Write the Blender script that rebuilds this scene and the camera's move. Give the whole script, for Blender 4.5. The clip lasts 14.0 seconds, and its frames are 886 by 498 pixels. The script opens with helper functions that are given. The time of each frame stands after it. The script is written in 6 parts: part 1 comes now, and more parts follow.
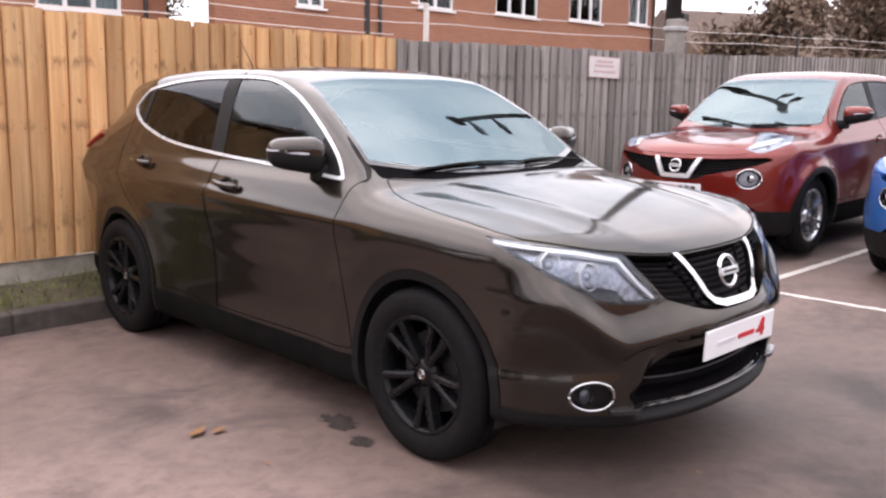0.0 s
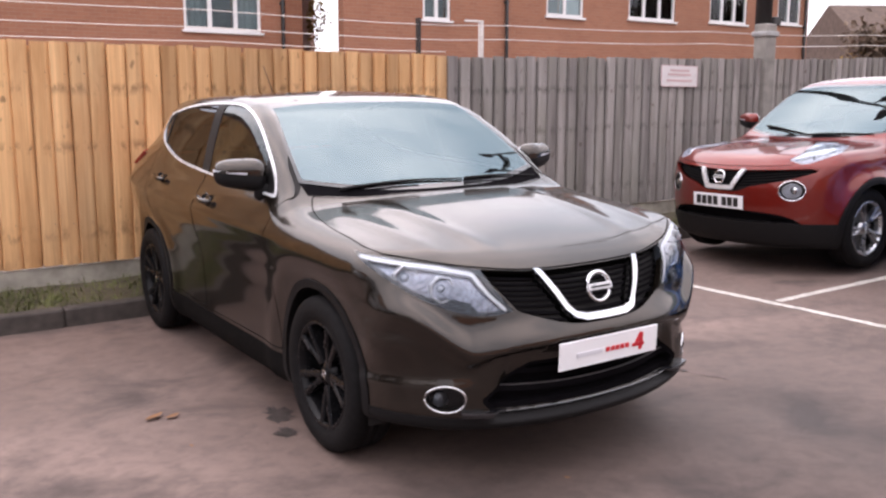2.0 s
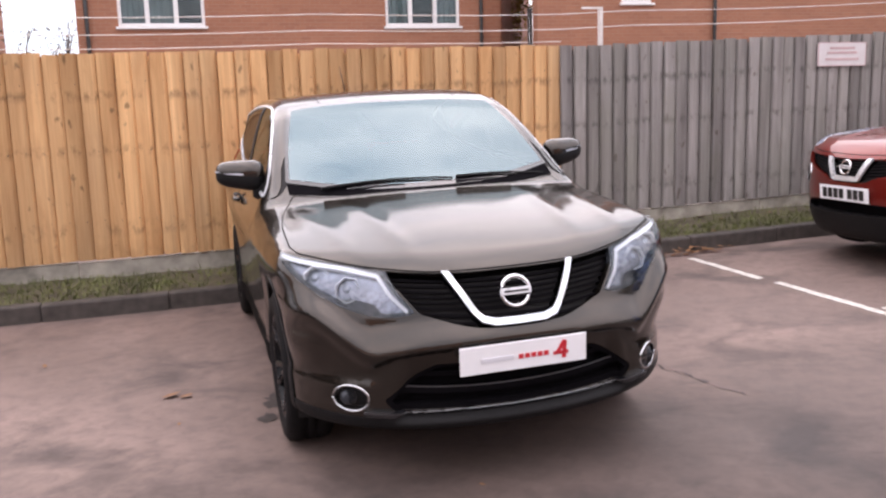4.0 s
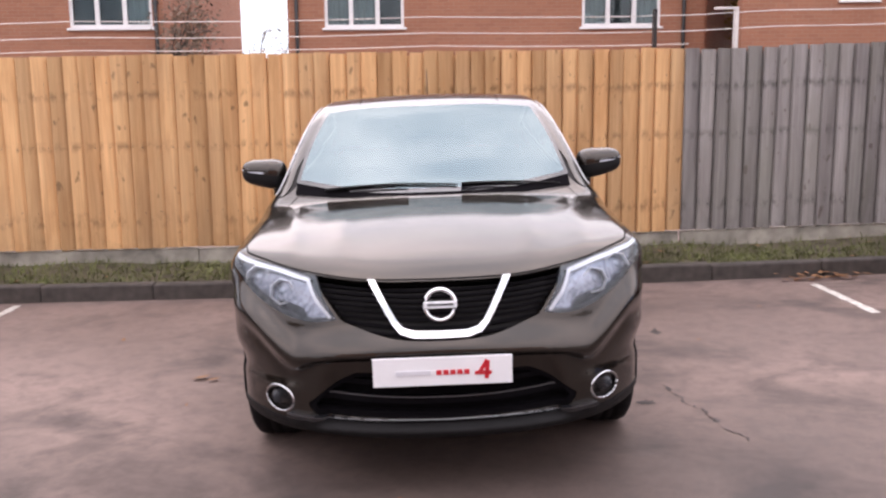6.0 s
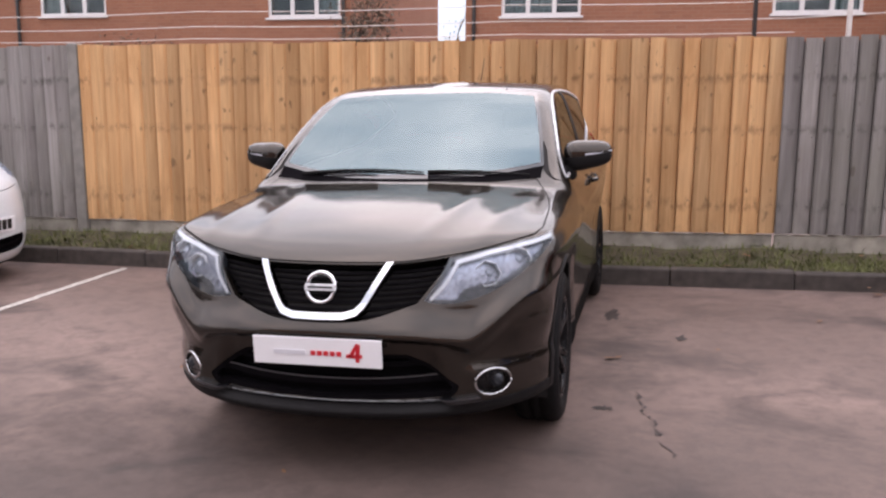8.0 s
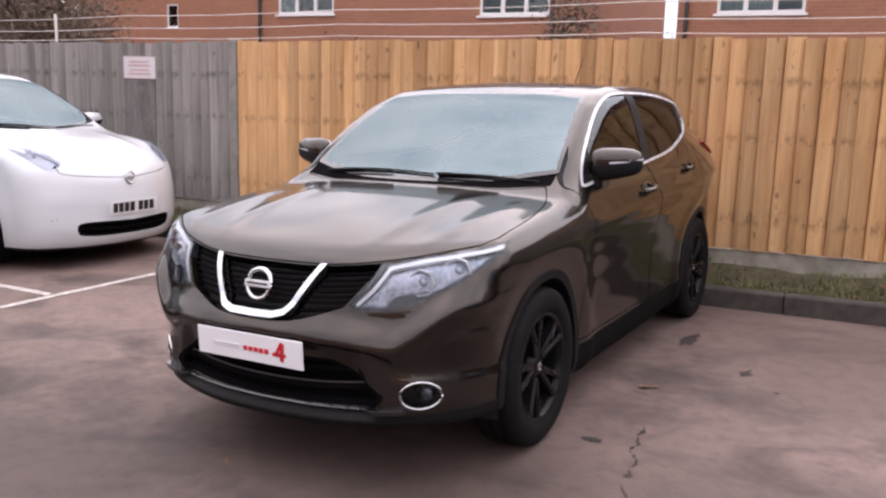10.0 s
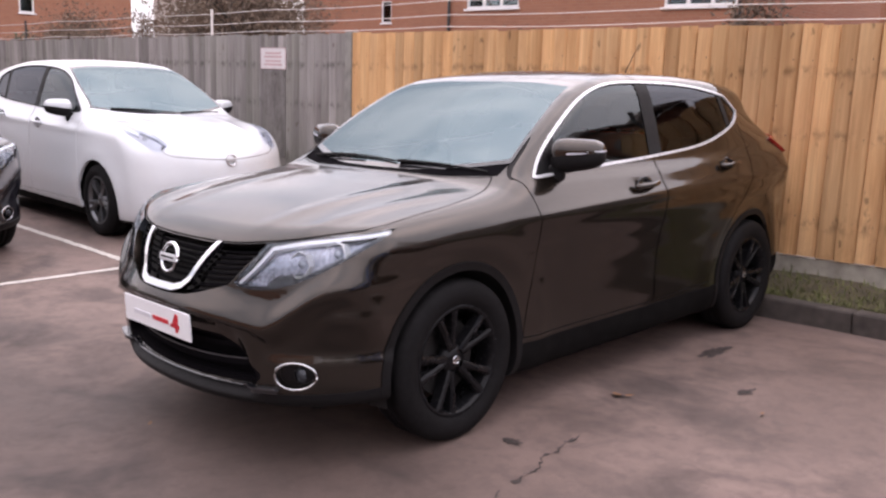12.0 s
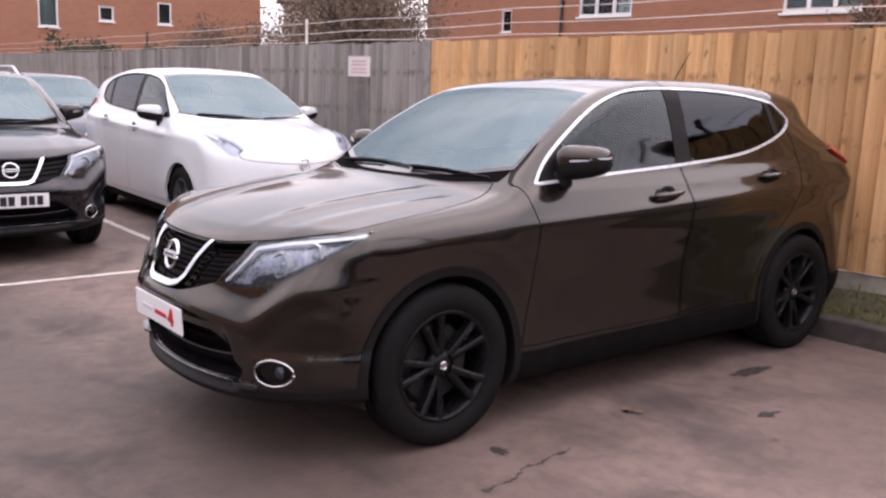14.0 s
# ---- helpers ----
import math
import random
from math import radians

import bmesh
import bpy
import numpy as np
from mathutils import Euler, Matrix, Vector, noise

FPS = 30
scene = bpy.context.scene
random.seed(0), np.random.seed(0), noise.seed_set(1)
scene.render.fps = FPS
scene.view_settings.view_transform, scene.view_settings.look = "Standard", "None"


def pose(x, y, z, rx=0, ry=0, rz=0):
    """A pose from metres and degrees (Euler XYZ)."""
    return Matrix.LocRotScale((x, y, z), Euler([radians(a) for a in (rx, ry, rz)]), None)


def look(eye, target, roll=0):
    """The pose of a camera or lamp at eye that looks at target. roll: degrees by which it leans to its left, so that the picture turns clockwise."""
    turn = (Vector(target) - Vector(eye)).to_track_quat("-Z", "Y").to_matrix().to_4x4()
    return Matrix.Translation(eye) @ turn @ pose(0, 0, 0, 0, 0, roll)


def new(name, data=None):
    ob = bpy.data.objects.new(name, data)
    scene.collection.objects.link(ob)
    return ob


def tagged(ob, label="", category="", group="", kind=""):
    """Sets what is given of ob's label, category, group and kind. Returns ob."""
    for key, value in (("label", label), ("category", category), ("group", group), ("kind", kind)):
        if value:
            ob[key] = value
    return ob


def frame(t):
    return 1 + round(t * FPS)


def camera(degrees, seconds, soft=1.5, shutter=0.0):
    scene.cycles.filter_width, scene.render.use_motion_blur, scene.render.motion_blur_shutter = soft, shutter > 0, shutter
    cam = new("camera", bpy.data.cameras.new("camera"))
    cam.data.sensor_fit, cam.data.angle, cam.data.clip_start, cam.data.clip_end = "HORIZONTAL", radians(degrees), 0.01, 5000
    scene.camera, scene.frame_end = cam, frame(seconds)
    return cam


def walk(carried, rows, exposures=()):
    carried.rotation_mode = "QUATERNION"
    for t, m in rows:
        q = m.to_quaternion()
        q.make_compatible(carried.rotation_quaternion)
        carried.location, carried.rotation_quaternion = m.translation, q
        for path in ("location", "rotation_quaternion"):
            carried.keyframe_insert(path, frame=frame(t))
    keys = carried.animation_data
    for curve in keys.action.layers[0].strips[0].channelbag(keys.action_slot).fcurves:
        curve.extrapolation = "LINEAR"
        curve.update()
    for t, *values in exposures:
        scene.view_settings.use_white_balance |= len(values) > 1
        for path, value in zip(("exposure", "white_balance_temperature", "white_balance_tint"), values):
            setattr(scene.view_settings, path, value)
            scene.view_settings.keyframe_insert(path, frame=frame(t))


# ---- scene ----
# The yard falls gently from right to left: camera and cars stand square to that slope.
SLOPE = pose(0, 0, 0, 0, -1.4, 0)
cam = camera(53.2, 14.0, 2.4)
PATH = [
    (0, (-3.078, -1.587, 1.434), (-1.712, -0.168, 1.086), 0.0),
    (0.5, (-2.939, -1.812, 1.446), (-1.62, -0.346, 1.113), 0.3),
    (1, (-2.762, -1.994, 1.46), (-1.516, -0.464, 1.131), -1.3),
    (1.5, (-2.571, -2.215, 1.498), (-1.393, -0.632, 1.168), -1.5),
    (2, (-2.385, -2.525, 1.512), (-1.319, -0.866, 1.178), -1.1),
    (2.5, (-2.109, -2.644, 1.489), (-1.166, -0.912, 1.161), -1.6),
    (3, (-1.836, -2.797, 1.512), (-1.008, -1.004, 1.197), -1.9),
    (3.2, (-1.723, -2.878, 1.517), (-0.948, -1.062, 1.201), -1.6),
    (5.3, (-0.419, -3.218, 1.53), (-0.204, -1.26, 1.181), -3.5),
    (5.5, (-0.341, -3.234, 1.492), (-0.162, -1.27, 1.158), -2.0),
    (6, (-0.036, -3.198, 1.508), (-0.003, -1.224, 1.185), -2.0),
    (6.5, (0.328, -3.247, 1.498), (0.213, -1.279, 1.164), -1.4),
    (7, (0.61, -3.226, 1.48), (0.358, -1.268, 1.158), -1.4),
    (7.5, (0.881, -3.139, 1.49), (0.514, -1.201, 1.155), -1.2),
    (8, (1.24, -3.083, 1.471), (0.778, -1.166, 1.137), -1.0),
    (8.5, (1.53, -3.002, 1.462), (0.903, -1.132, 1.133), -0.9),
    (8.7, (1.635, -2.943, 1.469), (0.964, -1.087, 1.147), -0.2),
    (10.8, (2.766, -2.273, 1.464), (1.605, -0.678, 1.136), 0.6),
    (11, (2.913, -2.213, 1.46), (1.708, -0.65, 1.137), 1.0),
    (11.5, (3.114, -2.006, 1.446), (1.829, -0.513, 1.1), 0.7),
    (12, (3.243, -1.728, 1.447), (1.878, -0.309, 1.096), 1.0),
    (12.5, (3.397, -1.544, 1.44), (1.962, -0.187, 1.121), 0.9),
    (13, (3.591, -1.394, 1.442), (2.088, -0.117, 1.109), 2.4),
    (13.5, (3.637, -1.341, 1.437), (2.095, -0.115, 1.088), 1.4),
    (14, (3.616, -1.315, 1.442), (2.06, -0.104, 1.105), 1.2),
]
walk(cam, [(t, SLOPE @ look(eye, target, roll)) for t, eye, target, roll in PATH], [(0, 0.14, 6850, 24), (0.5, 0.03, 6850, 25), (1, 0.0, 6850, 26), (2, -0.02, 6850, 26), (3, 0.02, 6850, 26), (6.5, 0.04, 6850, 27), (8.5, -0.30, 6850, 27), (11, -0.18, 6850, 28), (14, -0.20, 6850, 30)])


# ---- world and sun: a bright overcast winter day ----
def make_world():
    world = bpy.data.worlds.new("overcast_sky")
    scene.world = world
    world.use_nodes = True
    nt = world.node_tree
    nt.nodes.clear()
    out = nt.nodes.new("ShaderNodeOutputWorld")
    sky = nt.nodes.new("ShaderNodeTexSky")
    sky.sky_type, sky.sun_disc = "NISHITA", False
    sky.sun_elevation, sky.sun_rotation = radians(55), radians(15)
    clear = nt.nodes.new("ShaderNodeBackground")
    clear.inputs["Strength"].default_value = 0.1
    nt.links.new(sky.outputs[0], clear.inputs["Color"])
    co = nt.nodes.new("ShaderNodeTexCoord")
    noi = nt.nodes.new("ShaderNodeTexNoise")
    noi.inputs["Scale"].default_value, noi.inputs["Detail"].default_value = 2.2, 6
    noi.inputs["Roughness"].default_value = 0.55
    nt.links.new(co.outputs["Generated"], noi.inputs["Vector"])
    ramp = nt.nodes.new("ShaderNodeValToRGB")
    ramp.color_ramp.elements[0].position, ramp.color_ramp.elements[0].color = 0.36, (0.46, 0.55, 0.62, 1)
    ramp.color_ramp.elements[1].position, ramp.color_ramp.elements[1].color = 0.66, (1.0, 1.0, 1.0, 1)
    nt.links.new(noi.outputs["Fac"], ramp.inputs["Fac"])
    # an overcast sky is three times as bright overhead as at the horizon
    sep = nt.nodes.new("ShaderNodeSeparateXYZ")
    nt.links.new(co.outputs["Generated"], sep.inputs[0])
    rise = nt.nodes.new("ShaderNodeMapRange")
    for k, v in ((1, 0.0), (2, 1.0), (3, 0.40), (4, 1.0)):
        rise.inputs[k].default_value = v
    nt.links.new(sep.outputs[2], rise.inputs[0])
    shade = nt.nodes.new("ShaderNodeMix")
    shade.data_type, shade.blend_type = "RGBA", "MULTIPLY"
    shade.inputs["Factor"].default_value = 1.0
    nt.links.new(ramp.outputs["Color"], shade.inputs[6])
    nt.links.new(rise.outputs[0], shade.inputs[7])
    # the cloud is thinner towards the hidden sun, behind the fence
    sunward = nt.nodes.new("ShaderNodeMapRange")
    for k, v in ((1, -1.0), (2, 1.0), (3, 0.80), (4, 1.20)):
        sunward.inputs[k].default_value = v
    nt.links.new(sep.outputs[1], sunward.inputs[0])
    veil = nt.nodes.new("ShaderNodeMix")
    veil.data_type, veil.blend_type = "RGBA", "MULTIPLY"
    veil.inputs["Factor"].default_value = 1.0
    nt.links.new(shade.outputs[2], veil.inputs[6])
    nt.links.new(sunward.outputs[0], veil.inputs[7])
    cloud = nt.nodes.new("ShaderNodeBackground")
    cloud.inputs["Strength"].default_value = 4.7
    nt.links.new(veil.outputs[2], cloud.inputs["Color"])
    mix = nt.nodes.new("ShaderNodeMixShader")
    mix.inputs[0].default_value = 0.88
    nt.links.new(clear.outputs[0], mix.inputs[1])
    nt.links.new(cloud.outputs[0], mix.inputs[2])
    nt.links.new(mix.outputs[0], out.inputs["Surface"])
    sun = new("sun", bpy.data.lights.new("sun", "SUN"))
    sun.data.energy, sun.data.angle, sun.data.color = 0.6, radians(100), (1.0, 0.95, 0.88)
    sun.matrix_world = look((1, 5, 8), (0, 0, 0))


make_world()


# ---- materials ----
def material(name):
    m = bpy.data.materials.new(name)
    m.use_nodes = True
    nt = m.node_tree
    return m, nt, nt.nodes["Principled BSDF"]


def put(nt, sock, value):
    """Link a socket, or set a plain value."""
    if isinstance(value, bpy.types.NodeSocket):
        nt.links.new(value, sock)
    else:
        sock.default_value = value


def coords(nt, scale=(1, 1, 1), which="Object", shift=None):
    co = nt.nodes.new("ShaderNodeTexCoord")
    mp = nt.nodes.new("ShaderNodeMapping")
    mp.inputs["Scale"].default_value = scale
    nt.links.new(co.outputs[which], mp.inputs["Vector"])
    if shift is not None:
        nt.links.new(shift, mp.inputs["Location"])
    return mp.outputs["Vector"]


def noise_tex(nt, vec, scale, detail=4, rough=0.55, distort=0.0):
    n = nt.nodes.new("ShaderNodeTexNoise")
    nt.links.new(vec, n.inputs["Vector"])
    n.inputs["Scale"].default_value, n.inputs["Detail"].default_value = scale, detail
    n.inputs["Roughness"].default_value, n.inputs["Distortion"].default_value = rough, distort
    return n.outputs["Fac"]


def ramp(nt, fac, stops):
    r = nt.nodes.new("ShaderNodeValToRGB")
    nt.links.new(fac, r.inputs["Fac"])
    e = r.color_ramp.elements
    while len(e) < len(stops):
        e.new(0.5)
    for el, (p, c) in zip(e, stops):
        el.position = p
        el.color = (*c, 1) if isinstance(c, tuple) else (c, c, c, 1)
    return r.outputs["Color"]


def blend(nt, fac, a, b, mode="MIX"):
    m = nt.nodes.new("ShaderNodeMix")
    m.data_type, m.blend_type = "RGBA", mode
    put(nt, m.inputs["Factor"], fac)
    for s, v in ((m.inputs[6], a), (m.inputs[7], b)):
        put(nt, s, (*v, 1) if isinstance(v, tuple) else v)
    return m.outputs[2]


def bump(nt, bsdf, height, strength=0.3, distance=0.01):
    b = nt.nodes.new("ShaderNodeBump")
    b.inputs["Strength"].default_value, b.inputs["Distance"].default_value = strength, distance
    nt.links.new(height, b.inputs["Height"])
    nt.links.new(b.outputs["Normal"], bsdf.inputs["Normal"])


def random_vec(nt, size=40.0):
    """A shift of the pattern of its own for each piece."""
    oi = nt.nodes.new("ShaderNodeObjectInfo")
    v = nt.nodes.new("ShaderNodeVectorMath")
    v.operation = "SCALE"
    comb = nt.nodes.new("ShaderNodeCombineXYZ")
    for s in comb.inputs:
        nt.links.new(oi.outputs["Random"], s)
    nt.links.new(comb.outputs[0], v.inputs[0])
    v.inputs["Scale"].default_value = size
    return v.outputs[0], oi.outputs["Random"]


def plain(name, colour, rough=0.5, metal=0.0, vary=0.12, scale=9.0, coat=0.0, spec=0.5, relief=0.0):
    m, nt, b = material(name)
    vec = coords(nt)
    n = noise_tex(nt, vec, scale, 5)
    lo, hi = tuple(c * (1 - vary) for c in colour), tuple(min(1, c * (1 + vary)) for c in colour)
    put(nt, b.inputs["Base Color"], ramp(nt, n, [(0.3, lo), (0.7, hi)]))
    put(nt, b.inputs["Roughness"], ramp(nt, noise_tex(nt, vec, scale * 4, 3), [(0.3, max(0.0, rough - 0.06)), (0.7, min(1.0, rough + 0.06))]))
    b.inputs["Metallic"].default_value = metal
    b.inputs["Coat Weight"].default_value = coat
    b.inputs["Coat Roughness"].default_value = 0.03
    b.inputs["Specular IOR Level"].default_value = spec
    if relief:
        bump(nt, b, noise_tex(nt, vec, scale * 14, 3), relief, 0.004)
    return m


def car_paint(name, colour, metal=0.55, rough=0.34, dirt=(0.16, 0.13, 0.11)):
    """Metallic lacquer with flakes and a thin film of road dirt."""
    m, nt, b = material(name)
    vec = coords(nt)
    flake = noise_tex(nt, vec, 900, 2)
    base = blend(nt, ramp(nt, flake, [(0.35, 0.0), (0.75, 1.0)]), tuple(c * 0.82 for c in colour), tuple(min(1, c * 1.25) for c in colour))
    film = ramp(nt, noise_tex(nt, vec, 3.0, 6, 0.65), [(0.42, 0.0), (0.85, 0.16)])
    put(nt, b.inputs["Base Color"], blend(nt, film, base, dirt))
    put(nt, b.inputs["Roughness"], rough)
    b.inputs["Metallic"].default_value = metal
    b.inputs["Specular IOR Level"].default_value = 0.2
    b.inputs["Coat Weight"].default_value = 1.0
    b.inputs["Coat IOR"].default_value = 1.50
    b.inputs["Specular Tint"].default_value = (0.45, 0.45, 0.45, 1)
    put(nt, b.inputs["Coat Roughness"], ramp(nt, noise_tex(nt, vec, 5.0, 5), [(0.3, 0.05), (0.75, 0.11)]))
    return m


def thin_glass(name, tint, ior=1.5, gloss=(0.95, 0.98, 1.0), least=0.0):
    """A pane: tinted see-through with mirror gloss."""
    m, nt, b = material(name)
    nt.nodes.remove(b)
    out = nt.nodes["Material Output"]
    tr = nt.nodes.new("ShaderNodeBsdfTransparent")
    tr.inputs["Color"].default_value = (*tint, 1)
    gl = nt.nodes.new("ShaderNodeBsdfGlossy")
    gl.inputs["Roughness"].default_value = 0.02
    gl.inputs["Color"].default_value = (*gloss, 1)
    fr = nt.nodes.new("ShaderNodeFresnel")
    fr.inputs["IOR"].default_value = ior
    mx = nt.nodes.new("ShaderNodeMixShader")
    rise = nt.nodes.new("ShaderNodeMapRange")
    rise.inputs[3].default_value = least
    nt.links.new(fr.outputs[0], rise.inputs[0])
    nt.links.new(rise.outputs[0], mx.inputs[0])
    nt.links.new(tr.outputs[0], mx.inputs[1])
    nt.links.new(gl.outputs[0], mx.inputs[2])
    nt.links.new(mx.outputs[0], out.inputs["Surface"])
    return m


def scaled(nt, value, k):
    m = nt.nodes.new("ShaderNodeMath")
    m.operation = "MULTIPLY"
    nt.links.new(value, m.inputs[0])
    m.inputs[1].default_value = k
    return m.outputs[0]


def asphalt_mat():
    m, nt, b = material("worn_asphalt")
    vec = coords(nt)
    grain = noise_tex(nt, vec, 260, 3, 0.7)
    mid = noise_tex(nt, vec, 11, 7, 0.68, 0.3)
    broad = noise_tex(nt, vec, 0.55, 6, 0.6, 0.4)
    base = ramp(nt, grain, [(0.30, (0.080, 0.054, 0.046)), (0.62, (0.147, 0.101, 0.086))])
    base = blend(nt, ramp(nt, broad, [(0.42, 0.0), (0.66, 0.75)]), base, (0.212, 0.150, 0.130))
    base = blend(nt, ramp(nt, mid, [(0.36, 0.42), (0.56, 0.0)]), base, (0.060, 0.044, 0.039))
    stains = noise_tex(nt, coords(nt, (1.0, 1.25, 1)), 1.25, 6, 0.58, 0.5)
    base = blend(nt, ramp(nt, stains, [(0.50, 0.0), (0.68, 0.85)]), base, (0.042, 0.030, 0.027))
    # darker in front of the bays, lighter along +y, with a noise-wobbled edge
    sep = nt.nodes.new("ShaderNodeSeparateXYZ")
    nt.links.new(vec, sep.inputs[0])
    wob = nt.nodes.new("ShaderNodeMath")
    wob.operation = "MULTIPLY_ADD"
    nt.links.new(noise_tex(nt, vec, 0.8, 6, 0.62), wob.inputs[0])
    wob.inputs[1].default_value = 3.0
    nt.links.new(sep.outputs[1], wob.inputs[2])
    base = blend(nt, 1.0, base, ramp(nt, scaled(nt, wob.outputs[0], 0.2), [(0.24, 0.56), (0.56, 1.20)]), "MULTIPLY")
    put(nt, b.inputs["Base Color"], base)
    put(nt, b.inputs["Roughness"], ramp(nt, broad, [(0.3, 0.62), (0.7, 0.9)]))
    bump(nt, b, grain, 0.3, 0.003)
    return m


def wood_mat(name, dark, light, grey, knots, wet):
    """Sawn fence board: grain along z, knots, tone of its own for each board."""
    m, nt, b = material(name)
    shift, rnd = random_vec(nt)
    vec = coords(nt, (1, 1, 1), "Object", shift)
    fine = noise_tex(nt, coords(nt, (60, 60, 1.6), "Object", shift), 1.0, 5, 0.65)
    broad = noise_tex(nt, coords(nt, (6, 6, 1.1), "Object", shift), 1.0, 4, 0.6, 0.6)
    base = ramp(nt, broad, [(0.28, dark), (0.72, light)])
    base = blend(nt, ramp(nt, fine, [(0.35, 0.30), (0.62, 0.0)]), base, tuple(c * 0.55 for c in dark))
    kn = noise_tex(nt, coords(nt, (15, 15, 12), "Object", shift), 1.0, 2, 0.5, 0.2)
    base = blend(nt, ramp(nt, kn, [(0.685, 0.0), (0.75, knots)]), base, (0.06, 0.03, 0.014))
    # rust and damp creeping out from the nails along the three rails
    sep = nt.nodes.new("ShaderNodeSeparateXYZ")
    nt.links.new(coords(nt), sep.inputs[0])
    rails = ramp(nt, sep.outputs[2], [(0.0, 0.25), (0.10, 0.0), (0.14, 0.6), (0.20, 0.0), (0.50, 0.0), (0.535, 0.65), (0.57, 0.0), (0.76, 0.0), (0.80, 0.75), (0.83, 0.0)])
    blot = ramp(nt, noise_tex(nt, coords(nt, (16, 16, 14), "Object", shift), 1.0, 4, 0.6), [(0.48, 0.0), (0.62, 1.0)])
    base = blend(nt, blend(nt, 1.0, rails, blot, "MULTIPLY"), base, tuple(c * 0.40 for c in dark))
    tone = ramp(nt, rnd, [(0.0, 0.72), (0.5, 0.98), (1.0, 1.2)])
    base = blend(nt, 1.0, base, tone, "MULTIPLY")
    base = blend(nt, ramp(nt, noise_tex(nt, vec, 1.3, 5), [(0.45, 0.0), (0.75, wet)]), base, grey)
    put(nt, b.inputs["Base Color"], base)
    b.inputs["Roughness"].default_value = 0.8
    b.inputs["Specular IOR Level"].default_value = 0.25
    bump(nt, b, fine, 0.5, 0.004)
    return m


def brick_mat(name, a, bcol, mortar):
    """Small brickwork far off: courses 75 mm, stretchers 225 mm."""
    m, nt, b = material(name)
    co = nt.nodes.new("ShaderNodeTexCoord")
    sep = nt.nodes.new("ShaderNodeSeparateXYZ")
    nt.links.new(co.outputs["Object"], sep.inputs[0])
    add = nt.nodes.new("ShaderNodeMath")
    nt.links.new(sep.outputs[0], add.inputs[0])
    nt.links.new(sep.outputs[1], add.inputs[1])
    comb = nt.nodes.new("ShaderNodeCombineXYZ")
    nt.links.new(add.outputs[0], comb.inputs[0])
    nt.links.new(sep.outputs[2], comb.inputs[1])
    br = nt.nodes.new("ShaderNodeTexBrick")
    nt.links.new(comb.outputs[0], br.inputs["Vector"])
    for k, v in (("Scale", 1.0), ("Mortar Size", 0.005), ("Brick Width", 0.225), ("Row Height", 0.075), ("Bias", 0.0)):
        br.inputs[k].default_value = v
    br.inputs["Color1"].default_value, br.inputs["Color2"].default_value = (*a, 1), (*bcol, 1)
    br.inputs["Mortar"].default_value = (*mortar, 1)
    broad = noise_tex(nt, co.outputs["Object"], 0.6, 5)
    put(nt, b.inputs["Base Color"], blend(nt, ramp(nt, broad, [(0.35, 0.35), (0.7, 0.0)]), br.outputs["Color"], tuple(c * 0.6 for c in a)))
    b.inputs["Roughness"].default_value = 0.85
    bump(nt, b, br.outputs["Fac"], -0.3, 0.006)
    return m


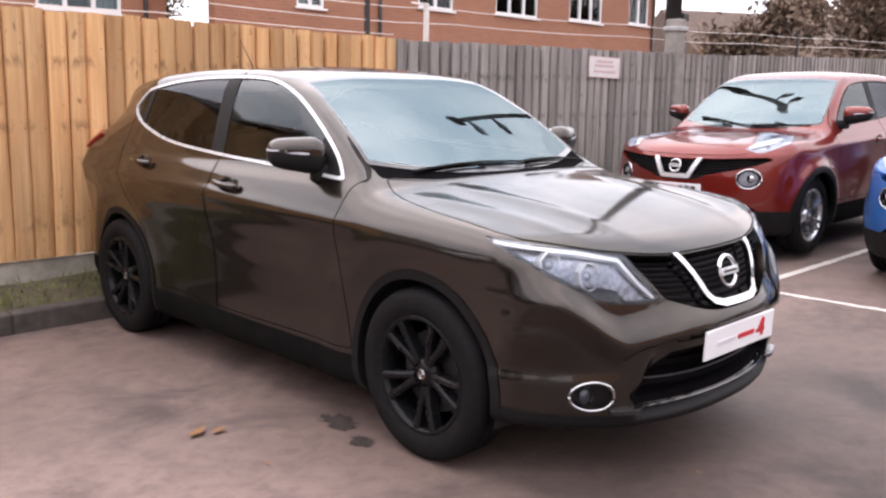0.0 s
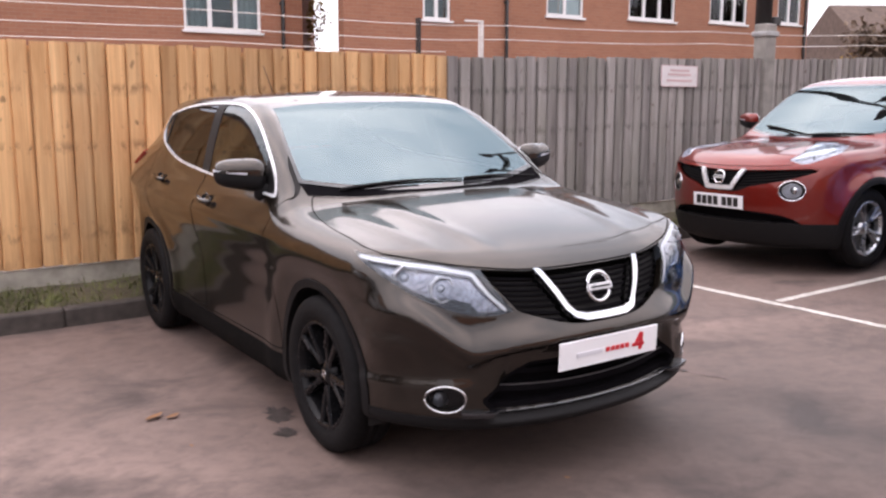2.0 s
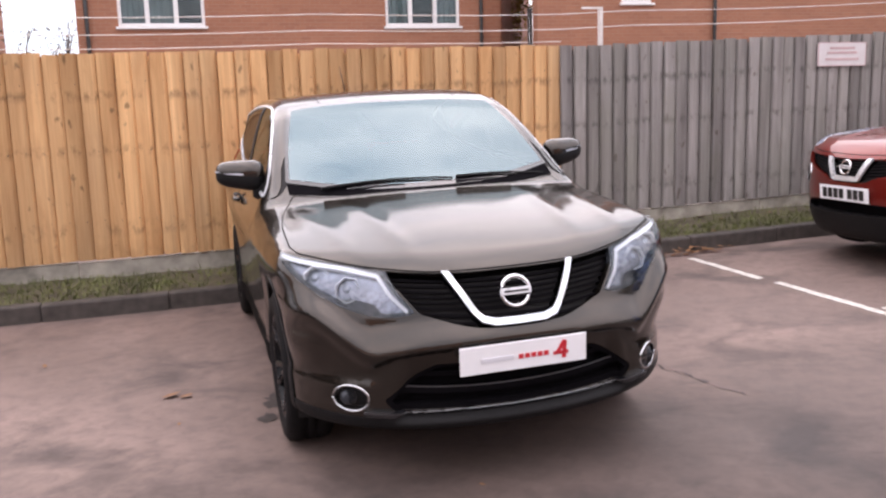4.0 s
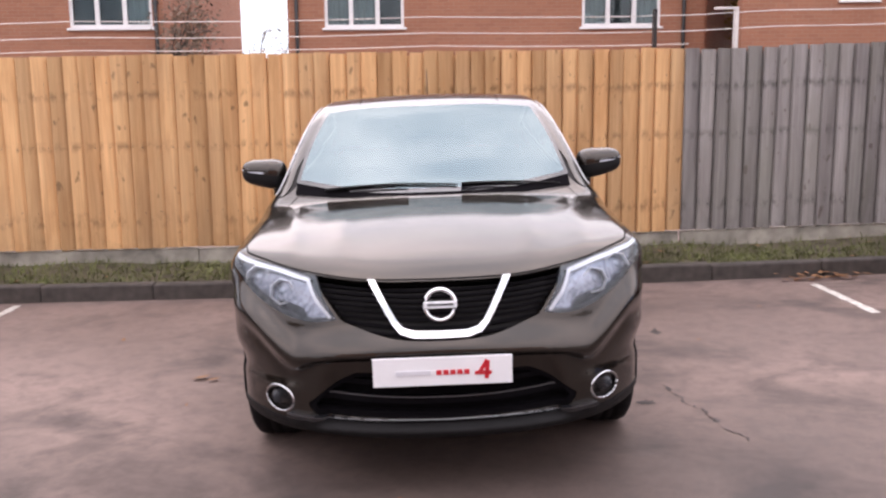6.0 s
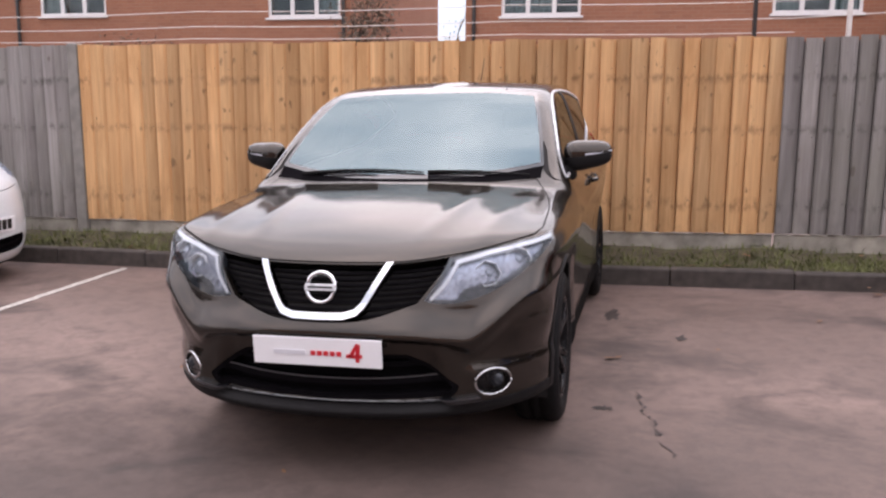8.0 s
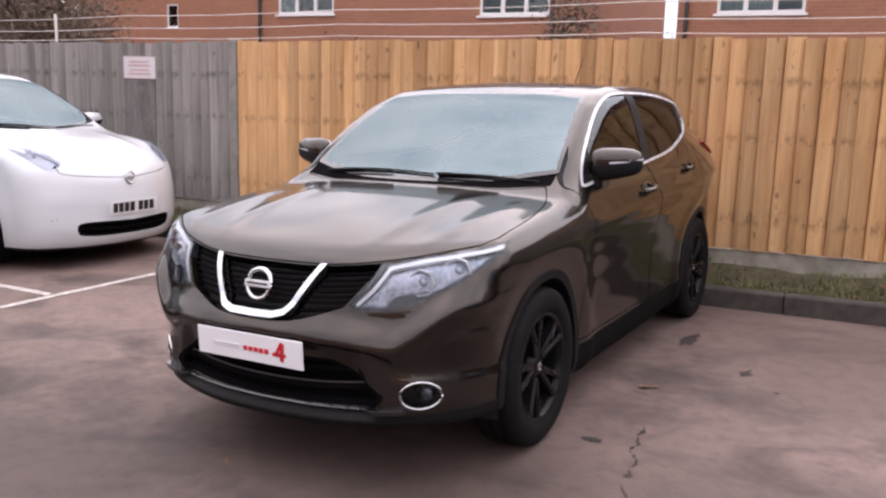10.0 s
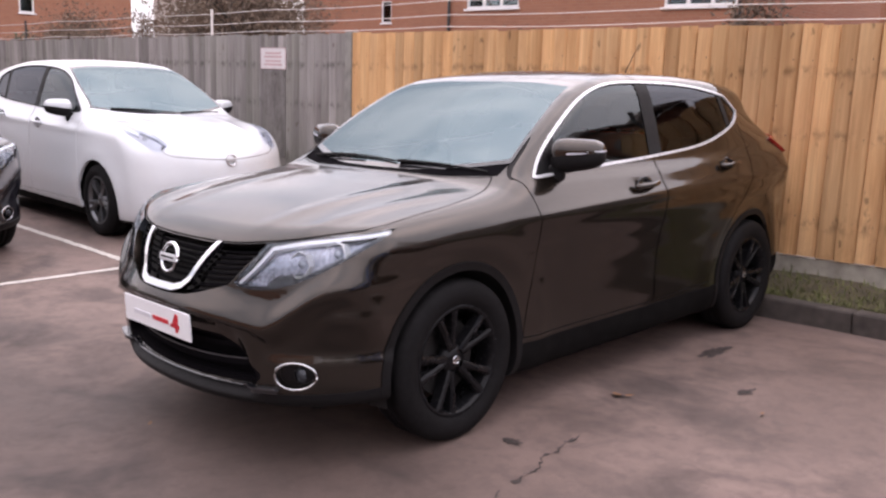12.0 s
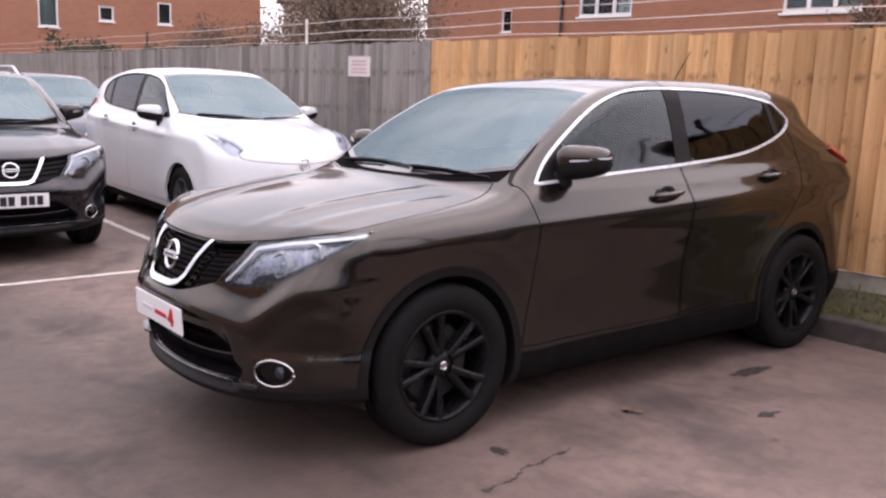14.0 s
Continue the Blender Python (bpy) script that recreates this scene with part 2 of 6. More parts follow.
MAT = {
    "bronze": car_paint("bronze_metallic_paint", (0.037, 0.0295, 0.0235), 0.88, 0.27, (0.05, 0.042, 0.036)),
    "red": car_paint("red_metallic_paint", (0.165, 0.014, 0.009), 0.45, 0.36),
    "white": car_paint("white_paint", (0.67, 0.70, 0.73), 0.0, 0.3, (0.5, 0.48, 0.45)),
    "black_paint": car_paint("black_metallic_paint", (0.006, 0.006, 0.012), 0.4, 0.36),
    "blue": car_paint("blue_metallic_paint", (0.02, 0.13, 0.42), 0.4, 0.3),
    "silver": car_paint("silver_blue_paint", (0.036, 0.043, 0.062), 0.6, 0.36),
    "gloss_black": plain("gloss_black", (0.012, 0.012, 0.014), 0.12, coat=0.6),
    "trim_black": plain("textured_black_plastic", (0.009, 0.0085, 0.009), 0.55, relief=0.25, scale=30, spec=0.16),
    "sill_black": plain("dirty_black_plastic", (0.006, 0.0055, 0.0055), 0.8, vary=0.3, scale=12, spec=0.05, relief=0.2),
    "mesh_black": plain("grille_black_plastic", (0.0055, 0.005, 0.006), 0.95, scale=30, spec=0.02),
    "lamp_pale": plain("pale_lamp_reflector", (0.54, 0.56, 0.62), 0.35, 0.2, 0.3, 14),
    "lamp_mid": plain("silvered_lamp_reflector", (0.30, 0.32, 0.38), 0.28, 0.55, 0.45, 16),
    "dark_silver": plain("dark_silver_alloy", (0.16, 0.165, 0.175), 0.35, 0.9, 0.1),
    "chrome": plain("chrome", (0.70, 0.71, 0.73), 0.08, 1.0, 0.03),
    "satin_trim": plain("satin_aluminium_trim", (0.62, 0.63, 0.65), 0.3, 0.35, 0.05),
    "satin_silver": plain("silver_alloy", (0.55, 0.56, 0.58), 0.3, 1.0, 0.08),
    "black_alloy": plain("black_alloy", (0.008, 0.008, 0.009), 0.25, 0.0, coat=0.05, spec=0.12),
    "machined": plain("machined_alloy_face", (0.05, 0.05, 0.055), 0.25, 1.0, 0.1),
    "rubber": plain("tyre_rubber", (0.009, 0.0085, 0.009), 0.7, vary=0.3, relief=0.3, scale=40, spec=0.10),
    "interior": plain("dark_cabin_fabric", (0.018, 0.018, 0.020), 0.9, vary=0.3, scale=20),
    "seat_fabric": plain("black_seat_cloth", (0.028, 0.028, 0.031), 0.9, vary=0.3, scale=60, relief=0.3),
    "under": plain("underbody_black", (0.012, 0.011, 0.011), 0.9),
    "lamp_white": plain("lamp_reflector", (0.30, 0.315, 0.35), 0.18, 0.9, 0.6, 14),
    "lamp_strip": plain("daytime_strip", (0.9, 0.92, 0.95), 0.15, 0.0, 0.03),
    "lamp_dark": plain("lamp_dark_housing", (0.035, 0.04, 0.048), 0.25, 0.3),
    "lamp_red": plain("tail_lamp_red", (0.42, 0.02, 0.015), 0.12, coat=1.0),
    "plate_white": plain("plate_white", (0.78, 0.78, 0.80), 0.35, 0.0, 0.03),
    "plate_yellow": plain("plate_yellow", (0.75, 0.55, 0.05), 0.35, 0.0, 0.03),
    "ink_red": plain("plate_red_print", (0.55, 0.02, 0.03), 0.45, 0.0, 0.05),
    "ink_grey": plain("plate_grey_print", (0.62, 0.62, 0.66), 0.45, 0.0, 0.05),
    "ink_black": plain("black_print", (0.012, 0.012, 0.012), 0.45),
    "screen": thin_glass("laminated_windscreen", (0.62, 0.72, 0.70), 1.55, (0.205, 0.262, 0.278), 0.66),
    "glass": thin_glass("side_glass", (0.34, 0.39, 0.385), 1.55, (0.8, 0.87, 0.9)),
    "privacy": thin_glass("privacy_glass", (0.10, 0.10, 0.11), 1.5, (0.62, 0.66, 0.72)),
    "lens": thin_glass("clear_lamp_lens", (0.93, 0.95, 0.97), 1.45),
    "asphalt": asphalt_mat(),
    "line": plain("worn_white_line_paint", (0.50, 0.47, 0.43), 0.75, vary=0.35, scale=30, relief=0.4),
    "stain": plain("oil_stained_asphalt", (0.036, 0.026, 0.023), 0.7, vary=0.5, scale=25, relief=0.5),
    "kerb": plain("weathered_concrete_kerb", (0.062, 0.052, 0.046), 0.85, vary=0.35, scale=12, relief=0.5),
    "gravel_board": plain("concrete_gravel_board", (0.32, 0.295, 0.25), 0.85, vary=0.4, scale=6, relief=0.4),
    "post": plain("weathered_post", (0.24, 0.225, 0.205), 0.85, vary=0.25, scale=7, relief=0.4),
    "new_wood": wood_mat("new_treated_softwood", (0.49, 0.258, 0.112), (0.82, 0.505, 0.25), (0.47, 0.33, 0.20), 0.6, 0.35),
    "old_wood": wood_mat("weathered_grey_softwood", (0.190, 0.170, 0.161), (0.395, 0.368, 0.352), (0.19, 0.19, 0.15), 0.5, 0.5),
    "brick": brick_mat("orange_red_brick", (0.385, 0.168, 0.100), (0.33, 0.140, 0.085), (0.37, 0.235, 0.165)),
    "brick_dark": brick_mat("brown_brick", (0.22, 0.085, 0.06), (0.17, 0.07, 0.05), (0.25, 0.17, 0.13)),
    "render": plain("pale_render", (0.62, 0.58, 0.54), 0.9, vary=0.1, scale=2),
    "upvc": plain("white_upvc", (0.80, 0.80, 0.80), 0.35, vary=0.03),
    "roof_tile": plain("brown_roof_tiles", (0.10, 0.065, 0.05), 0.85, vary=0.3, scale=5, relief=0.3),
    "dark_metal": plain("dark_painted_metal", (0.03, 0.028, 0.028), 0.5, 0.2, relief=0.2),
    "galv": plain("galvanised_steel", (0.36, 0.36, 0.36), 0.45, 0.8, 0.15),
    "wire": plain("pale_wire", (0.70, 0.66, 0.63), 0.5, 0.1),
    "room": plain("room_dark", (0.10, 0.12, 0.13), 0.8, vary=0.4, scale=2),
    "curtain": plain("net_curtain", (0.5, 0.54, 0.55), 0.9, vary=0.15, scale=3),
    "sign": plain("white_sign_board", (0.66, 0.62, 0.62), 0.5, vary=0.06),
    "sign_ink": plain("faded_red_print", (0.55, 0.38, 0.38), 0.6),
    "soil": plain("dark_verge_soil", (0.075, 0.062, 0.038), 0.95, vary=0.4, scale=10, relief=0.6),
    "grass": plain("winter_grass", (0.115, 0.125, 0.042), 0.8, vary=0.45, scale=3),
    "dry_leaf": plain("dry_leaf", (0.22, 0.105, 0.045), 0.8, vary=0.4, scale=20),
    "bark": plain("bark", (0.07, 0.055, 0.045), 0.9, vary=0.3, scale=15, relief=0.6),
    "leaves": plain("winter_foliage", (0.15, 0.105, 0.075), 0.8, vary=0.45, scale=2),
    "leaves_gold": plain("golden_foliage", (0.30, 0.19, 0.05), 0.8, vary=0.4, scale=2),
    "hedge": plain("evergreen_hedge", (0.035, 0.045, 0.022), 0.8, vary=0.45, scale=2),
}

MAT["lens_solid"] = plain("projector_glass", (0.30, 0.34, 0.40), 0.04, 0.3, 0.05, coat=1.0)


# ---- mesh tools ----
def thing(name, label, category, m=None, group=""):
    ob = new(name)
    ob.empty_display_size = 0.1
    if m is not None:
        ob.matrix_world = m
    return tagged(ob, label, category, group)


def mesh_object(name, me, mat, parent=None, label=""):
    ob = new(name, me)
    if mat is not None:
        me.materials.append(mat)
    if parent is not None:
        ob.parent = parent
    if label:
        ob["label"] = label
    return ob


def part(name, bm, mat, parent=None, label="", smooth=False):
    me = bpy.data.meshes.new(name)
    bm.to_mesh(me)
    bm.free()
    if smooth:
        me.shade_smooth()
    return mesh_object(name, me, mat, parent, label)


def box(bm, x0, x1, y0, y1, z0, z1, bevel=0.0, m=None):
    mat = Matrix.Translation(((x0 + x1) / 2, (y0 + y1) / 2, (z0 + z1) / 2)) @ Matrix.Diagonal((x1 - x0, y1 - y0, z1 - z0, 1))
    vs = bmesh.ops.create_cube(bm, size=1, matrix=mat)["verts"]
    if bevel:
        es = list({e for v in vs for e in v.link_edges})
        r = bmesh.ops.bevel(bm, geom=es, offset=bevel, segments=2, profile=0.5, affect="EDGES", clamp_overlap=True)
        vs = list({v for f in r["faces"] for v in f.verts} | {v for v in vs if v.is_valid})
    if m is not None:
        bmesh.ops.transform(bm, matrix=m, verts=vs)
    return vs


def lathe(bm, profile, n=48, closed=False, m=None):
    """Turn (radius, height) round the x axis: height runs along x."""
    rings = []
    for r, h in profile:
        rings.append([bm.verts.new((h, r * math.cos(2 * math.pi * i / n), r * math.sin(2 * math.pi * i / n))) for i in range(n)])
    pairs = list(zip(rings, rings[1:])) + ([(rings[-1], rings[0])] if closed else [])
    for a, b in pairs:
        for i in range(n):
            j = (i + 1) % n
            bm.faces.new((a[i], a[j], b[j], b[i]))
    vs = [v for r in rings for v in r]
    if m is not None:
        bmesh.ops.transform(bm, matrix=m, verts=vs)
    return vs


def tube(bm, pts, radius, n=8, taper=None):
    """A tube along a line of points."""
    pts = [Vector(p) for p in pts]
    rings = []
    up = Vector((0, 0, 1))
    for i, p in enumerate(pts):
        d = (pts[min(i + 1, len(pts) - 1)] - pts[max(i - 1, 0)]).normalized()
        a = d.cross(up if abs(d.z) < 0.95 else Vector((1, 0, 0))).normalized()
        b = d.cross(a)
        r = radius if taper is None else radius + (taper - radius) * i / (len(pts) - 1)
        rings.append([bm.verts.new(p + r * (math.cos(2 * math.pi * k / n) * a + math.sin(2 * math.pi * k / n) * b)) for k in range(n)])
    for r0, r1 in zip(rings, rings[1:]):
        for k in range(n):
            bm.faces.new((r0[k], r0[(k + 1) % n], r1[(k + 1) % n], r1[k]))
    bm.faces.new(rings[0][::-1])
    bm.faces.new(rings[-1])


def prism(bm, outline, y0, y1):
    """An outline in (x, z), drawn out from y0 to y1."""
    a = [bm.verts.new((x, y0, z)) for x, z in outline]
    b = [bm.verts.new((x, y1, z)) for x, z in outline]
    bm.faces.new(a)
    bm.faces.new(b[::-1])
    for i in range(len(a)):
        j = (i + 1) % len(a)
        bm.faces.new((a[j], a[i], b[i], b[j]))


def spline(pts):
    """A smooth curve through (x, y) pairs with no overshoot."""
    xs = np.array([p[0] for p in pts], float)
    ys = np.array([p[1] for p in pts], float)
    d = np.diff(ys) / np.diff(xs)
    m = np.empty(len(xs))
    m[0], m[-1] = d[0], d[-1]
    for i in range(1, len(xs) - 1):
        m[i] = 0.0 if d[i - 1] * d[i] <= 0 else 2 * d[i - 1] * d[i] / (d[i - 1] + d[i])
    x = np.linspace(xs[0], xs[-1], 1500)
    i = np.clip(np.searchsorted(xs, x) - 1, 0, len(xs) - 2)
    h = xs[i + 1] - xs[i]
    t = (x - xs[i]) / h
    y = ((2 * t ** 3 - 3 * t ** 2 + 1) * ys[i] + (t ** 3 - 2 * t ** 2 + t) * h * m[i]
         + (-2 * t ** 3 + 3 * t ** 2) * ys[i + 1] + (t ** 3 - t ** 2) * h * m[i + 1])
    def at(u):
        return np.interp(u, x, y)
    return at


def loop(pts, n=6, sharp=()):
    """A closed outline through the points, rounded but for the sharp ones."""
    k, out = len(pts), []
    P = [np.array(p, float) for p in pts]
    for i in range(k):
        a, b, c, d = P[i - 1], P[i], P[(i + 1) % k], P[(i + 2) % k]
        m0 = np.zeros(2) if i in sharp else 0.5 * (c - a)
        m1 = np.zeros(2) if (i + 1) % k in sharp else 0.5 * (d - b)
        if i in sharp:
            m0 = (c - b) * 0.6
        if (i + 1) % k in sharp:
            m1 = (c - b) * 0.6
        for s in range(n):
            t = s / n
            out.append((2 * t ** 3 - 3 * t ** 2 + 1) * b + (t ** 3 - 2 * t ** 2 + t) * m0 + (-2 * t ** 3 + 3 * t ** 2) * c + (t ** 3 - t ** 2) * m1)
    return np.array(out)


def inside(outline, u, v):
    """Signed distance to a closed outline, negative within."""
    best = np.full(u.shape, 1e9)
    odd = np.zeros(u.shape, bool)
    for (ax, ay), (bx, by) in zip(outline, np.roll(outline, -1, axis=0)):
        ex, ey = bx - ax, by - ay
        t = np.clip(((u - ax) * ex + (v - ay) * ey) / max(ex * ex + ey * ey, 1e-12), 0, 1)
        best = np.minimum(best, (u - ax - t * ex) ** 2 + (v - ay - t * ey) ** 2)
        if ey:
            odd ^= ((ay > v) != (by > v)) & (u < ex * (v - ay) / ey + ax)
    return np.where(odd, -1, 1) * np.sqrt(best)


def smax(a, b, k):
    h = np.maximum(k - np.abs(a - b), 0)
    return np.maximum(a, b) + h * h / (4 * k)


# ---- skins: triangles cut out of a smooth solid, as (places, normals, triangles) ----
def solid_skin(f, lo, hi, h):
    """The skin of the solid f < 0, on a grid of step h."""
    ax = [np.arange(a, b + h, h) for a, b in zip(lo, hi)]
    F = f(*np.meshgrid(*ax, indexing="ij", sparse=True))
    F = np.broadcast_to(F, [len(a) for a in ax])
    neg = F < 0
    s = [n - 1 for n in F.shape]
    cell = lambda A, i, j, k: A[i:i + s[0], j:j + s[1], k:k + s[2]]
    count = sum(cell(neg, i, j, k).astype(np.int8) for i in (0, 1) for j in (0, 1) for k in (0, 1))
    live = (count > 0) & (count < 8)
    idx = np.full(live.shape, -1, int)
    idx[live] = np.arange(live.sum())
    C = np.argwhere(live)
    total, hits = np.zeros((len(C), 3)), np.zeros(len(C))
    for d in range(3):
        e, g = (d + 1) % 3, (d + 2) % 3
        for i in (0, 1):
            for j in (0, 1):
                o0 = np.zeros(3, int)
                o0[e], o0[g] = i, j
                o1 = o0.copy()
                o1[d] = 1
                fa, fb = F[tuple((C + o0).T)], F[tuple((C + o1).T)]
                on = (fa < 0) != (fb < 0)
                p = np.tile(o0.astype(float), (len(C), 1))
                p[:, d] = fa / np.where(on, fa - fb, 1.0)
                total[on] += p[on]
                hits[on] += 1
    V = np.stack([ax[d][C[:, d]] for d in range(3)], 1) + h * total / hits[:, None]
    quads = []
    for d in range(3):
        e, g = (d + 1) % 3, (d + 2) % 3
        sl0, sl1 = [slice(None)] * 3, [slice(None)] * 3
        sl0[d], sl1[d] = slice(0, -1), slice(1, None)
        a, b = neg[tuple(sl0)], neg[tuple(sl1)]
        at = np.argwhere(a != b)
        ok = (at[:, e] > 0) & (at[:, g] > 0) & (at[:, e] < s[e]) & (at[:, g] < s[g])
        at = at[ok]
        flip = a[tuple(at.T)]
        def pick(de, dg):
            q = at.copy()
            q[:, e] += de
            q[:, g] += dg
            return idx[tuple(q.T)]
        q = np.stack([pick(-1, -1), pick(0, -1), pick(0, 0), pick(-1, 0)], 1)
        q[~flip] = q[~flip][:, ::-1]
        quads.append(q)
    Q = np.concatenate(quads)
    eps = 1e-4
    def grad(P):
        return np.stack([(f(*(P + np.eye(3)[d] * eps).T) - f(*(P - np.eye(3)[d] * eps).T)) / (2 * eps) for d in range(3)], 1)
    links = np.concatenate([Q[:, [0, 1]], Q[:, [1, 2]], Q[:, [2, 3]], Q[:, [3, 0]]])
    links = np.concatenate([links, links[:, ::-1]])
    near = np.bincount(links[:, 0], minlength=len(V))
    for turn in range(5):
        if turn < 3:
            mean = np.stack([np.bincount(links[:, 0], V[links[:, 1], d], len(V)) for d in range(3)], 1) / np.maximum(near, 1)[:, None]
            V = 0.5 * V + 0.5 * np.where(near[:, None] > 2, mean, V)
        G = grad(V)
        step = (f(*V.T) / np.maximum((G * G).sum(1), 0.05))[:, None] * G
        V = V - np.clip(step, -0.7 * h, 0.7 * h)
    N = grad(V)
    N /= np.maximum(np.linalg.norm(N, axis=1), 1e-9)[:, None]
    T = np.concatenate([Q[:, [0, 1, 2]], Q[:, [0, 2, 3]]])
    return V, N, T


def tidy(V, N, T):
    used = np.unique(T)
    new_id = np.full(len(V), -1, int)
    new_id[used] = np.arange(len(used))
    return V[used], N[used], new_id[T]


def cut(skin, s):
    """Cut a skin along s = 0: the piece where s < 0, and the rest."""
    V, N, T = skin
    if not len(T):
        return skin, skin
    s = np.where(np.abs(s) < 1e-6, 1e-6, s)
    below = s < 0
    n = below[T].sum(1)
    keep_in, keep_out = [T[n == 3]], [T[n == 0]]
    mixed = T[(n == 1) | (n == 2)]
    if len(mixed):
        lone = np.where((below[mixed].sum(1) == 1)[:, None], below[mixed], ~below[mixed])
        r = lone.argmax(1)
        a, b, c = (mixed[np.arange(len(mixed)), (r + i) % 3] for i in range(3))
        E = np.sort(np.concatenate([np.stack([a, b], 1), np.stack([a, c], 1)]), 1)
        U, inv = np.unique(E, axis=0, return_inverse=True)
        inv = inv.reshape(-1)
        w = (s[U[:, 0]] / (s[U[:, 0]] - s[U[:, 1]]))[:, None]
        nv = V[U[:, 0]] * (1 - w) + V[U[:, 1]] * w
        nn = N[U[:, 0]] * (1 - w) + N[U[:, 1]] * w
        nn /= np.maximum(np.linalg.norm(nn, axis=1), 1e-9)[:, None]
        p, q = inv[:len(a)] + len(V), inv[len(a):] + len(V)
        V, N = np.concatenate([V, nv]), np.concatenate([N, nn])
        tip = np.stack([a, p, q], 1)
        rest = np.stack([p, b, c, p, c, q], 1).reshape(-1, 3)
        low = below[a]
        keep_in += [tip[low], rest[np.repeat(~low, 2)]]
        keep_out += [tip[~low], rest[np.repeat(low, 2)]]
    return tidy(V, N, np.concatenate(keep_in)), tidy(V, N, np.concatenate(keep_out))


def skin_mesh(name, skin, out=0.0, rim=0.012, close=False):
    """A mesh of a skin, pushed out along its normals, with its edges turned inwards by rim."""
    V, N, T = skin
    V = V + N * out
    norms = N
    faces = T
    if rim:
        E = np.concatenate([T[:, [0, 1]], T[:, [1, 2]], T[:, [2, 0]]])
        key = np.sort(E, 1)
        _, first, cnt = np.unique(key, axis=0, return_index=True, return_counts=True)
        B = E[first[cnt == 1]]
        ids = np.unique(B)
        m0, m1 = np.full(len(V), -1, int), np.full(len(V), -1, int)
        m0[ids] = len(V) + np.arange(len(ids))
        m1[ids] = len(V) + len(ids) + np.arange(len(ids))
        a, b = B[:, 0], B[:, 1]
        side = np.concatenate([np.stack([m0[b], m0[a], m1[a]], 1), np.stack([m0[b], m1[a], m1[b]], 1)])
        cr = np.cross(N[a], V[b] - V[a])
        rn = np.zeros((len(V), 3))
        np.add.at(rn, a, -cr)
        np.add.at(rn, b, -cr)
        rn = rn[ids] / np.maximum(np.linalg.norm(rn[ids], axis=1), 1e-9)[:, None]
        V = np.concatenate([V, V[ids], V[ids] - N[ids] * rim])
        norms = np.concatenate([N, rn, rn])
        faces = np.concatenate([T, side])
    me = bpy.data.meshes.new(name)
    me.from_pydata(V.tolist(), [], faces.tolist())
    me.shade_smooth()
    me.normals_split_custom_set_from_vertices(norms.tolist())
    return me


def panel(name, skin, mat, parent, label="", out=0.0, rim=0.012):
    if len(skin[2]) == 0:
        return None
    return mesh_object(name, skin_mesh(name, skin, out, rim), mat, parent, label)


def refine(skin, f, times=1):
    """Split every triangle in four, with the new corners set down on the solid."""
    for _ in range(times):
        V, N, T = skin
        if not len(T):
            return skin
        E = np.sort(np.concatenate([T[:, [0, 1]], T[:, [1, 2]], T[:, [2, 0]]]), 1)
        U, inv = np.unique(E, axis=0, return_inverse=True)
        inv = inv.reshape(-1) + len(V)
        a, b, c = inv[:len(T)], inv[len(T):2 * len(T)], inv[2 * len(T):]
        nn = N[U[:, 0]] + N[U[:, 1]]
        nn /= np.maximum(np.linalg.norm(nn, axis=1), 1e-9)[:, None]
        nv = (V[U[:, 0]] + V[U[:, 1]]) / 2
        nv = nv - np.clip(f(*nv.T), -0.003, 0.003)[:, None] * nn
        t0, t1, t2 = T.T
        T = np.concatenate([np.stack(q, 1) for q in ((t0, a, c), (a, t1, b), (c, b, t2), (a, b, c))])
        skin = np.concatenate([V, nv]), np.concatenate([N, nn]), T
    return skin


def band(skin, s, width):
    """Cut along both sides of s = 0: the band between, the piece where s < 0 and the piece where s > 0."""
    low, high = cut(skin, s(skin[0]) - width / 2)
    low, mid = cut(low, s(low[0]) + width / 2)
    return mid, low, high


def pieces(skin):
    """The connected pieces of a skin."""
    V, N, T = skin
    if not len(T):
        return []
    root = np.arange(len(V))
    while True:
        low = root[T].min(1)
        new_root = root.copy()
        for c in range(3):
            np.minimum.at(new_root, T[:, c], low)
        new_root = new_root[new_root]
        if (new_root == root).all():
            break
        root = new_root
    r = root[T[:, 0]]
    return [tidy(V, N, T[r == k]) for k in np.unique(r) if (r == k).sum() > 5]


def halves(skin):
    """The halves of a skin with x < 0 and with x > 0."""
    return cut(skin, skin[0][:, 0])


# ---- cars: nose at y = 0 towards -y, wheels on z = 0 ----
def soft_step(t):
    t = np.clip(t, 0, 1)
    return t * t * (3 - 2 * t)


